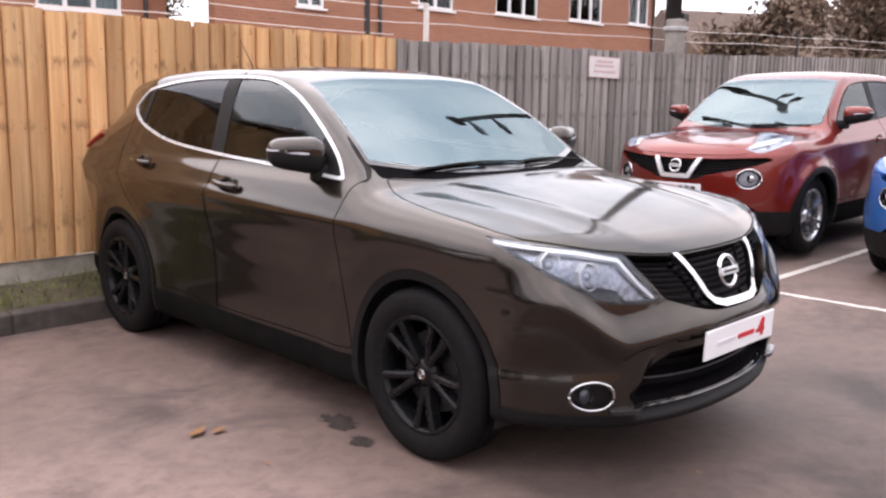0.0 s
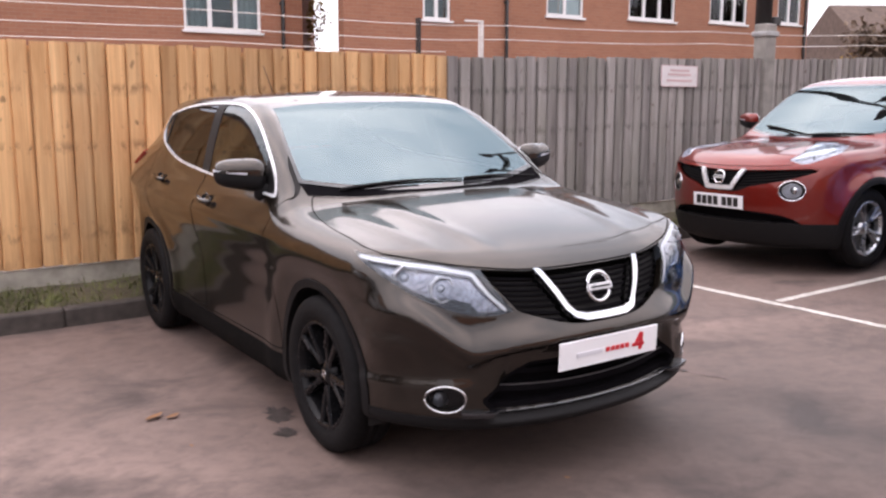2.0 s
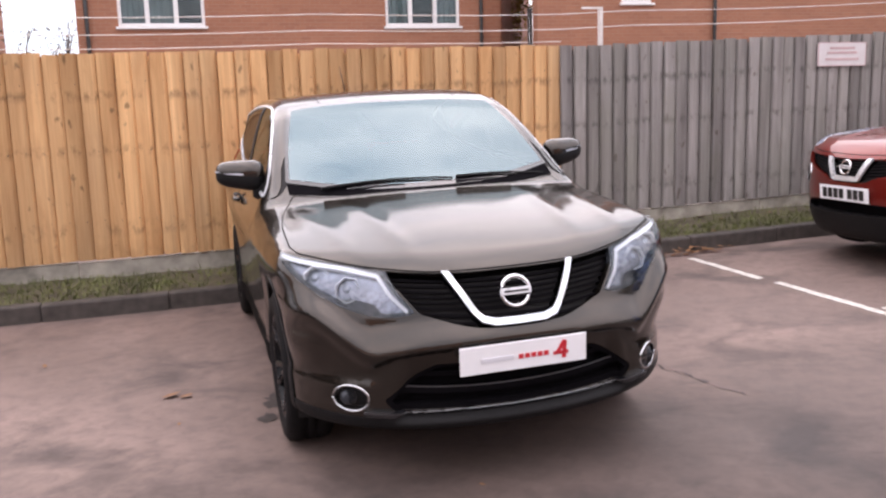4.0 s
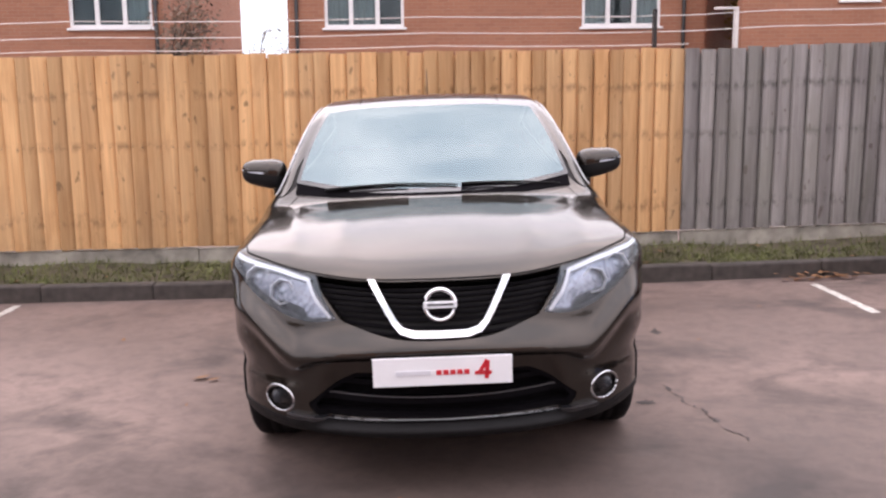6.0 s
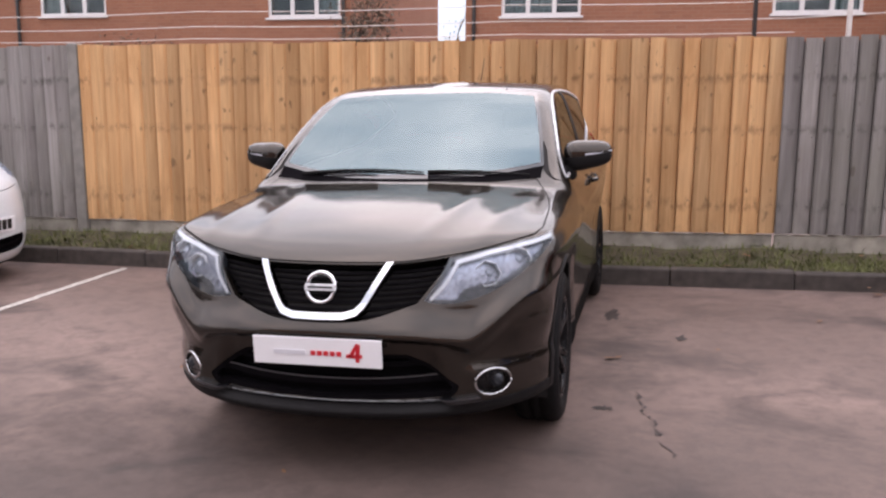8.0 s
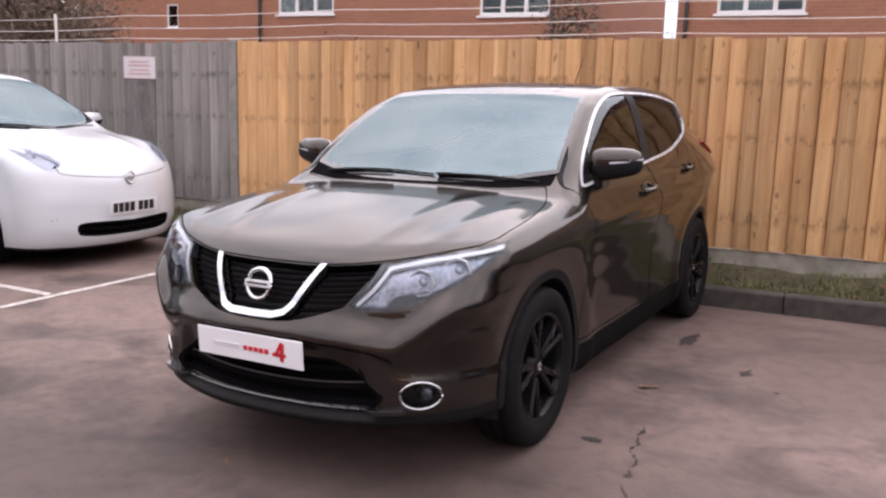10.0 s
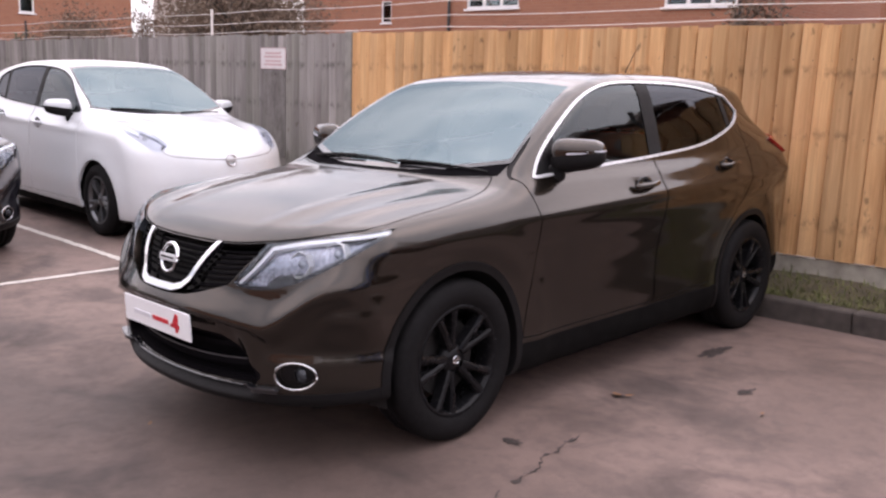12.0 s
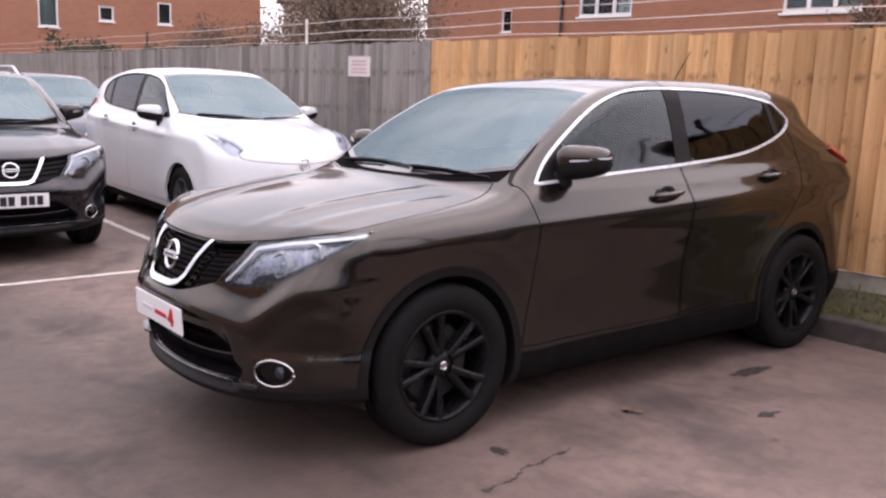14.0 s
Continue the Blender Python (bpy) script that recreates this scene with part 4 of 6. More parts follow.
    if "grille" in S:
        gr, skin = cut(skin, np.maximum(inside(S["grille"], np.abs(V[:, 0]), V[:, 2]), V[:, 1] - 0.5))
        grille = new("grille")
        grille.parent = car
        grille["label"] = "black mesh grille"
        gr = refine(gr, f, S.get("fine", 2))
        V = gr[0]
        vee, field = cut(gr, polyline_distance(S["vee"], np.abs(V[:, 0]), V[:, 2]) - S["vee_w"])
        panel("grille_vee", vee, MAT[S["vee_mat"]], grille, "bright chrome V bar", out=0.014, rim=0.022)
        panel("grille_back", field, MAT["under"], grille, "", out=-0.050, rim=0.0)
        for k in range(S["slats"]):
            z0 = S["grille_z"][0] + (S["grille_z"][1] - S["grille_z"][0]) * (k + 0.5) / S["slats"]
            slat = band(field, lambda V: V[:, 2] - z0 - 0.12 * V[:, 0] ** 2, 0.009)[0]
            for piece in pieces(slat):
                panel("slat", piece, MAT["mesh_black"], grille, "", out=-0.034, rim=0.010)
    # lower intake
    if "intake" in S:
        V = skin[0]
        hole, skin = cut(skin, np.maximum(inside(S["intake"], np.abs(V[:, 0]), V[:, 2]), V[:, 1] - 0.6))
        intake = new("lower_intake")
        intake.parent = car
        intake["label"] = "black lower air intake"
        panel("intake_back", hole, MAT["mesh_black"], intake, "", out=-0.055, rim=0.0)
        hole = refine(hole, f, 1)
        V = hole[0]
        edge, _ = cut(hole, -inside(S["intake"], np.abs(V[:, 0]), V[:, 2]) - 0.02)
        panel("intake_frame", edge, MAT["mesh_black"], intake, "black intake frame", out=-0.006, rim=0.05)
        for z0, h0 in S["intake_bars"]:
            bar = band(hole, lambda V: V[:, 2] - z0 - 0.10 * V[:, 0] ** 2, 2 * h0)[0]
            panel("intake_bar", bar, MAT["mesh_black"], intake, "", out=-0.012, rim=0.03)
        if S.get("intake_trim"):
            z0 = S["intake_trim"]
            for piece in pieces(band(hole, lambda V: V[:, 2] - z0 - 0.10 * V[:, 0] ** 2, 0.005)[0]):
                panel("intake_trim", piece, MAT["dark_silver"], intake, "thin satin silver strip", out=-0.009, rim=0.006)
    if "chin" in S:
        V = skin[0]
        z0, z1, w0 = S["chin"]
        strip, _ = cut(skin, np.maximum(np.maximum(V[:, 2] - z1 - 0.10 * V[:, 0] ** 2, z0 + 0.10 * V[:, 0] ** 2 - V[:, 2]), np.maximum(np.abs(V[:, 0]) - w0, V[:, 1] - 0.5)))
        strip = refine(strip, f, 1)
        panel("chin_strip", strip, MAT["gloss_black"], car, "gloss black splitter edge", out=0.024, rim=0.03)
        edge = cut(strip, z1 + 0.10 * strip[0][:, 0] ** 2 - 0.005 - strip[0][:, 2])[0]
        panel("chin_trim", edge, MAT["dark_silver"], car, "thin satin silver line on the splitter", out=0.0255, rim=0.004)
    # fog lamps
    if "fog" in S:
        cx, cz, rx, rz = S["fog"]
        V = skin[0]
        r = lambda V: np.hypot((np.abs(V[:, 0]) - cx) / rx, (V[:, 2] - cz) / rz)
        hole, skin = cut(skin, np.maximum((r(V) - 1) * rz, V[:, 1] - 0.7))
        hole = refine(hole, f, 2)
        V = hole[0]
        lens, ring = cut(hole, (r(V) - 1) * rz + S["fog_ring"])
        for h in halves(ring):
            fog = new("fog_lamp")
            fog.parent = car
            fog["label"] = "round fog lamp with chrome ring"
            panel("fog_surround", h, MAT[S.get("fog_mat", "trim_black")], fog, "", out=0.002, rim=0.035)
            sx = 1 if h[0][:, 0].mean() > 0 else -1
            if S.get("fog_mat") is None:
                bm = bmesh.new()
                pts = []
                for a in np.linspace(0, 2 * math.pi, 41):
                    px, pz = cx + 0.98 * rx * math.cos(a), cz + 0.98 * rz * math.sin(a)
                    pts.append(Vector((sx * px, float(front_of(f, px, pz)) + 0.001, pz)))
                tube(bm, pts, S.get("ring_r", 0.0075), 8)
                part("fog_ring", bm, MAT["chrome"], fog, "thin bright chrome ring", True)
            for lh in halves(lens):
                if len(lh[2]) and lh[0][:, 0].mean() * sx > 0:
                    panel("fog_back", lh, MAT["lamp_pale" if S.get("fog_bright") else "mesh_black"], fog, "", out=-0.035, rim=0.0)
                    panel("fog_lens", lh, MAT["lens"], fog, "dark fog lens", out=-0.006, rim=0.004)
                    i = np.argmin(((lh[0] - lh[0].mean(0)) ** 2).sum(1))
                    P = Vector(lh[0][i])
                    bm = bmesh.new()
                    lathe(bm, [(0.034, 0.0), (0.03, 0.012), (0.018, 0.018), (0.0005, 0.02)], 20, False, Matrix.Translation(P + Vector((0, 0.03, 0))) @ pose(0, 0, 0, 0, 0, -90))
                    part("fog_bulb", bm, MAT["chrome" if S.get("fog_bright") else "lamp_dark"], fog, "", True)
    # tail lamps
    if "tail_lamp" in S:
        V = skin[0]
        tl, skin = cut(skin, side_of(np.maximum(inside(S["tail_lamp"], V[:, 1], V[:, 2]), 3.0 - V[:, 1]), V, 0.3))
        for h in halves(tl):
            panel("tail_light", h, MAT["lamp_red"], car, "red tail light", out=0.016, rim=0.024)
    # roof panel
    if "roof_glass" in S:
        V = skin[0]
        rg, skin = cut(skin, np.maximum(inside(S["roof_glass"], np.abs(V[:, 0]), V[:, 1]), 1.3 - V[:, 2]))
        panel("roof_panel", rg, MAT["gloss_black"], car, "dark glass roof panel", rim=0.01)
    # bonnet
    V = skin[0]
    edge = spline(S["bonnet_edge"])
    s = lambda V: np.maximum(np.maximum(inside(S["bonnet"], np.abs(V[:, 0]), V[:, 1]), edge(np.abs(V[:, 0])) - V[:, 2]), -9.0)
    seam, bonnet, skin = band(skin, s, W)
    seams = [seam]
    panel("bonnet", bonnet, paint, car, "painted bonnet", rim=0.02)
    # doors
    for dname, outline in S["doors"]:
        seam, door, skin = band(skin, lambda V: side_of(inside(outline, V[:, 1], V[:, 2]), V), W)
        seams.append(seam)
        for h in halves(door):
            panel(dname, h, paint, car, "painted door", rim=0.02)
    for sm in seams:
        for h in pieces(sm):
            panel("shut_line", h, MAT["under"], car, "dark shut line", out=-0.006, rim=0.0)
    # seam between body colours ends here: what is left is the shell
    panel("body_shell", skin, paint, car, "painted body shell", rim=0.03)
    # wheels in dark wells
    for yw in (yf, yr):
        for sx in (-1, 1):
            bm = bmesh.new()
            lathe(bm, [(R + 0.012, 0.20), (R + 0.03, 0.0), (R + 0.0, -0.12), (0.05, -0.12)], 40, False, pose(sx * 0.62, yw, hz) @ (Matrix.Identity(4) if sx > 0 else pose(0, 0, 0, 0, 0, 180)))
            geom = [v for v in bm.verts if v.co.z < 0.17]
            bmesh.ops.delete(bm, geom=geom, context="VERTS")
            part("wheel_liner", bm, MAT["under"], car, "", True)
            wheel(car, sx * S["track"], yw, S["tyre_r"], S["tyre_r"], 0.215, S["rim_r"], S["wheel"], S.get("spin", 10.0) + (0 if sx > 0 else 25) + yw * 9)
    # mirrors, handles, wipers, plate, aerial
    for sx in (-1, 1):
        x, y, z = S["mirror"]
        wing_mirror(car, sx, (sx * x, y, z), paint)
        for hy, hzz in S["handles"]:
            hx = float(brentish(f, hy, hzz)) * 1.0
            ob = new("door_handle")
            ob.parent = car
            ob["label"] = "painted pull handle with chrome strip"
            ob.matrix_local = pose(sx * hx, hy, hzz) @ Matrix.Diagonal((sx, 1, 1, 1))
            bm = bmesh.new()
            pts = [Vector((0.004 + 0.036 * math.sin(math.pi * t) ** 0.5, -0.11 + 0.22 * t, 0.012 * t)) for t in np.linspace(0.02, 0.98, 11)]
            tube(bm, pts, 0.014, 8)
            part("grip", bm, paint, ob, "painted handle grip", True)
            bm = bmesh.new()
            tube(bm, [p + Vector((0.009, 0, 0.006)) for p in pts[2:-2]], 0.0025, 6)
            part("grip_strip", bm, MAT["chrome"], ob, "chrome strip", True)
            bm = bmesh.new()
            lathe(bm, [(0.0005, -0.012), (0.03, -0.004), (0.045, 0.003), (0.048, 0.0)], 24, False, pose(0, 0.0, 0.0) @ Matrix.Diagonal((1, 1.5, 1, 1)))
            part("handle_cup", bm, MAT["gloss_black"], ob, "", True)
    top_at = lambda x, y: float(height_of(f, x, y))
    for a, b in S["wipers"]:
        wiper(car, a, b, 0.008, top_at)
    if "plate" in S:
        pz, kind, tilt = S["plate"]
        py = float(front_of(f, 0.0, pz))
        py = min(py, float(front_of(f, 0.0, pz + 0.06)) + 0.006)
        number_plate(car, pose(0, py - 0.016, pz, tilt), kind)
    if "badge" in S:
        bz, br = S["badge"]
        ring_badge(car, pose(0, float(front_of(f, 0.0, bz)) - 0.012, bz, -14), br)
    cabin(car, S)
    # engine bay block and underside close the shell
    bm = bmesh.new()
    box(bm, -0.62, 0.62, 0.30, S["length"] - 0.35, S["floor"] + 0.02, S["floor"] + 0.10, 0.02)
    box(bm, -0.55, 0.55, 0.22, S["cowl"] - 0.15, S["floor"] + 0.05, 0.70, 0.03)
    part("underbody", bm, MAT["under"], car)
    if S.get("aerial"):
        bm = bmesh.new()
        y0 = S["aerial"]
        z0 = top_at(0.0, y0)
        tube(bm, [(0, y0, z0 - 0.01), (0, y0 + 0.09, z0 + 0.10), (0, y0 + 0.17, z0 + 0.20)], 0.004, 6, 0.002)
        part("aerial", bm, MAT["trim_black"], car, "thin black roof aerial", True)
    return car


def search(g, lo, hi):
    """The place where g turns from inside to outside, by halving."""
    for _ in range(40):
        mid = 0.5 * (lo + hi)
        if g(mid) < 0:
            lo = mid
        else:
            hi = mid
    return 0.5 * (lo + hi)


def brentish(f, y, z):
    return search(lambda x: f(np.array([x]), np.array([y]), np.array([z]))[0], 0.3, 1.2)


def front_of(f, x, z):
    return -search(lambda y: f(np.array([x]), np.array([-y]), np.array([z]))[0], -1.0, 0.3)


def height_of(f, x, y):
    return search(lambda z: f(np.array([x]), np.array([y]), np.array([z]))[0], 0.6, 1.9)


# ---- ground, kerb, verge and lines ----
def ground_z(x):
    """The yard's fall, easing off to the left and levelling out far away."""
    return 0.0244 * float(np.interp(x, [-60, -8, -1, 10, 60], [-6.0, -4.5, -1.0, 10.0, 16.0]))


def fence_top(x):
    return float(np.interp(x, [-30, -15, -9, -4.2, 2.2, 7.6, 13.5, 24], [1.78, 1.86, 1.91, 1.935, 1.965, 2.12, 2.36, 2.7]))


FENCE_Y, KERB_Y = 4.55, 3.90


def make_ground():
    xs = [-3000, -400, -120, -60, -40, -25, -16, -12, -10, -8, -6, -4, -2, -1, 0, 1, 2, 4, 6, 8, 10, 12, 16, 25, 40, 60, 120, 400, 3000]
    ys = [-3000, -400, -120, -40, -20, -12, -8, -4, 0, 2, KERB_Y + 0.05, 6, 10, 20, 40, 120, 400, 3000]
    bm = bmesh.new()
    g = [[bm.verts.new((x, y, ground_z(x))) for y in ys] for x in xs]
    for i in range(len(xs) - 1):
        for j in range(len(ys) - 1):
            bm.faces.new((g[i][j], g[i + 1][j], g[i + 1][j + 1], g[i][j + 1]))
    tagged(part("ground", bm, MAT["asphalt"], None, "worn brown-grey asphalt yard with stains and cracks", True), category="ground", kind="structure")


make_ground()


def make_lines():
    """Bay lines, worn thin at the edges."""
    rnd = random.Random(3)
    rows = [((3.0, 3.60), (3.0, 2.62)), ((3.02, 2.45), (3.04, -4.0)), ((3.10, 1.48), (8.2, 1.50)), ((-3.34, 3.80), (-3.30, -4.0)), ((-3.38, 1.60), (-8.0, 1.60))]
    for (xa, ya), (xb, yb) in rows:
        n = max(4, int(math.hypot(xb - xa, yb - ya) / 0.06))
        d = Vector((xb - xa, yb - ya, 0)).normalized()
        side = Vector((-d.y, d.x, 0))
        bm = bmesh.new()
        prev = None
        for i in range(n + 1):
            p = Vector((xa, ya, 0)).lerp(Vector((xb, yb, 0)), i / n)
            worn = 0.5 + 0.5 * noise.noise((p.x * 2.3, p.y * 2.3, 9)) + 0.25 * noise.noise((p.x * 9, p.y * 9, 2))
            wl, wr = 0.036 + rnd.uniform(-0.010, 0.005), 0.036 + rnd.uniform(-0.010, 0.005)
            ring = []
            for q in (p + side * wl, p - side * wr):
                ring.append(bm.verts.new((q.x, q.y, ground_z(q.x) + 0.004)))
            if prev and worn > 0.16:
                bm.faces.new((prev[0], ring[0], ring[1], prev[1]))
            prev = ring
        bmesh.ops.recalc_face_normals(bm, faces=bm.faces)
        tagged(part("bay_line", bm, MAT["line"], None, "worn white painted parking bay line"), category="road marking", kind="structure")


make_lines()


def make_stains():
    """Oil and damp stains beside the car, and a crack in the asphalt."""
    rnd = random.Random(8)
    for x, y, a, b in ((-0.83, 1.40, 0.06, 0.12), (-0.90, 1.16, 0.05, 0.06), (1.02, 1.84, 0.018, 0.025), (0.98, 2.90, 0.05, 0.13), (1.42, 2.36, 0.03, 0.06), (1.02, 1.02, 0.04, 0.03)):
        bm = bmesh.new()
        n = 90
        vs = []
        for i in range(n):
            t = 2 * math.pi * i / n
            k = 1 + 0.6 * noise.noise((math.cos(t) * 2.6 + x * 5, math.sin(t) * 2.6, y * 7)) + 0.35 * noise.noise((math.cos(t) * 9 + x, math.sin(t) * 9, y * 3)) + rnd.uniform(-0.12, 0.12)
            px, py = x + a * k * math.cos(t), y + b * k * math.sin(t)
            vs.append(bm.verts.new((px, py, ground_z(px) + 0.003)))
        bm.faces.new(vs)
        tagged(part("ground_stain", bm, MAT["stain"], None, "dark oily stain soaked into the asphalt"), category="stain", kind="structure")
    bm = bmesh.new()
    prev = None
    for i in range(160):
        t = 0.12 + 0.76 * i / 159
        x, y = 1.36 - 0.22 * t + 0.05 * noise.noise((t * 9, 2, 0)) + 0.018 * noise.noise((t * 41, 2, 3)), 0.35 + 1.05 * t + 0.02 * noise.noise((t * 11, 5, 0))
        w = 0.0006 + 0.018 * max(0.0, 0.22 + noise.noise((t * 13, 1, 4)) + 0.5 * noise.noise((t * 37, 6, 4)))
        v = 0.0006 + 0.018 * max(0.0, 0.22 + noise.noise((t * 15, 8, 1)) + 0.5 * noise.noise((t * 43, 3, 9)))
        ring = [bm.verts.new((x - w, y + w * 0.3, ground_z(x) + 0.003)), bm.verts.new((x + v, y - v * 0.3, ground_z(x) + 0.003))]
        if prev and noise.noise((t * 8, 4, 7)) > -0.33:
            bm.faces.new((prev[0], prev[1], ring[1], ring[0]))
        prev = ring
    tagged(part("asphalt_crack", bm, MAT["stain"], None, "thin dark ragged crack in the asphalt"), category="crack", kind="structure")


make_stains()


def make_kerb():
    """Kerb stones laid end to end in front of the verge."""
    kerb = tagged(new("kerb"), "weathered concrete kerb along the verge", "kerb", kind="structure")
    bm = bmesh.new()
    box(bm, -0.4555, 0.4555, 0, 0.13, -0.25, 0.135, 0.015)
    me = bpy.data.meshes.new("kerb_stone")
    bm.to_mesh(me)
    bm.free()
    me.materials.append(MAT["kerb"])
    rnd = random.Random(5)
    for i in range(-24, 24):
        x = i * 0.914
        o = new("kerb_stone", me)
        o.parent = kerb
        o.matrix_world = pose(x, KERB_Y + rnd.uniform(-0.006, 0.006), ground_z(x) + rnd.uniform(-0.008, 0.008), 0, -math.degrees(math.atan(ground_z(x + 0.5) - ground_z(x - 0.5))), rnd.uniform(-0.3, 0.3))


make_kerb()


def verge_z(x, y):
    t = min(max((y - KERB_Y - 0.10) / 0.5, 0), 1)
    return ground_z(x) + 0.10 + 0.10 * t + 0.035 * noise.noise((x * 1.7, y * 3, 0)) + 0.015 * noise.noise((x * 7, y * 9, 3))


def make_verge():
    bm = bmesh.new()
    xs = np.arange(-22, 22.01, 0.16)
    ys = np.linspace(KERB_Y + 0.11, FENCE_Y + 0.12, 7)
    g = [[bm.verts.new((x, y, verge_z(x, y))) for y in ys] for x in xs]
    for i in range(len(xs) - 1):
        for j in range(len(ys) - 1):
            bm.faces.new((g[i][j], g[i + 1][j], g[i + 1][j + 1], g[i][j + 1]))
    tagged(part("verge", bm, MAT["soil"], None, "narrow strip of dark soil between kerb and fence", True), category="verge", kind="structure")
    rnd = random.Random(11)
    V, F = [], []
    for _ in range(46000):
        x = rnd.uniform(-13, 13)
        y = KERB_Y + 0.12 + abs(rnd.gauss(0, 0.5)) * 0.62
        if y > FENCE_Y - 0.01 or noise.noise((x * 1.3, y * 3.0, 7)) < rnd.uniform(-0.55, 0.25):
            continue
        z = verge_z(x, y) - 0.005
        h, w = rnd.uniform(0.018, 0.050) + 0.035 * (rnd.random() < 0.06), rnd.uniform(0.003, 0.006)
        a, lean = rnd.uniform(0, 6.283), rnd.uniform(0.0, 0.06)
        dx, dy = math.cos(a), math.sin(a)
        lx, ly = lean * math.cos(a + 1.4), lean * math.sin(a + 1.4)
        k = len(V)
        V += [(x - dx * w, y - dy * w, z), (x + dx * w, y + dy * w, z), (x + lx * 0.4 + dx * w * 0.7, y + ly * 0.4 + dy * w * 0.7, z + h * 0.6), (x + lx * 0.4 - dx * w * 0.7, y + ly * 0.4 - dy * w * 0.7, z + h * 0.6), (x + lx, y + ly, z + h)]
        F += [(k, k + 1, k + 2, k + 3), (k + 3, k + 2, k + 4)]
    me = bpy.data.meshes.new("verge_grass")
    me.from_pydata(V, [], F)
    tagged(mesh_object("verge_grass", me, MAT["grass"], None, "short rough winter grass on the verge"), category="grass", kind="stuff")


make_verge()


def leaf_mesh():
    bm = bmesh.new()
    pts = [(0, -0.5), (0.22, -0.2), (0.26, 0.1), (0.1, 0.4), (0, 0.55), (-0.12, 0.36), (-0.25, 0.08), (-0.2, -0.22)]
    c = bm.verts.new((0, 0, 0.0))
    vs = [bm.verts.new((x, y, 0.12 * abs(x) + 0.18 * y * y)) for x, y in pts]
    for i in range(len(vs)):
        bm.faces.new((c, vs[i], vs[(i + 1) % len(vs)]))
    me = bpy.data.meshes.new("fallen_leaf")
    bm.to_mesh(me)
    bm.free()
    me.materials.append(MAT["dry_leaf"])
    return me


def scatter_leaves():
    rnd = random.Random(21)
    me = leaf_mesh()
    def lay(x, y, z, s):
        o = new("fallen_leaf", me)
        o.matrix_world = pose(x, y, z, rnd.uniform(-12, 12), rnd.uniform(-12, 12), rnd.uniform(0, 360)) @ Matrix.Diagonal((s, s, s, 1))
        tagged(o, "dry brown fallen leaf lying on the ground", "leaf", "fallen leaves")
    for i in range(44):
        x, y = 3.15 + rnd.gauss(0, 0.17), 3.72 + abs(rnd.gauss(0, 0.09))
        y = min(y, KERB_Y - 0.03)
        lay(x, y, ground_z(x) + rnd.uniform(0.008, 0.05), rnd.uniform(0.05, 0.10))
    for i in range(26):
        x, y = rnd.uniform(-6, 6), rnd.uniform(KERB_Y + 0.15, FENCE_Y - 0.05)
        lay(x, y, verge_z(x, y) + 0.02, rnd.uniform(0.05, 0.09))
    for x, y, s in LEAVES:
        lay(x, y, ground_z(x) + 0.012, s)


LEAVES = [(-1.36, 1.70, 0.11), (-1.28, 1.66, 0.08), (-1.32, 1.23, 0.03), (1.01, 1.83, 0.07), (1.06, 1.86, 0.05), (1.62, 2.10, 0.04), (-0.18, 0.02, 0.03), (-2.1, 2.6, 0.05), (2.3, 2.9, 0.06), (-2.6, 1.4, 0.04)]
scatter_leaves()


# ---- fence ----
def board_mesh(w=0.1322):
    """A feather-edge board one metre tall, thick at one edge."""
    bm = bmesh.new()
    out = [(-w / 2, 0.0), (-w / 2, -0.028), (-w / 2 + 0.007, -0.040), (-w / 2 + 0.05, -0.041), (w / 2 - 0.03, -0.028), (w / 2 - 0.006, -0.014), (w / 2, -0.004)]
    a = [bm.verts.new((x, y, 0)) for x, y in out]
    b = [bm.verts.new((x, y, 1)) for x, y in out]
    bm.faces.new(a[::-1])
    bm.faces.new(b)
    for i in range(len(out)):
        j = (i + 1) % len(out)
        bm.faces.new((a[i], a[j], b[j], b[i]))
    bmesh.ops.recalc_face_normals(bm, faces=bm.faces)
    me = bpy.data.meshes.new("board")
    bm.to_mesh(me)
    bm.free()
    return me


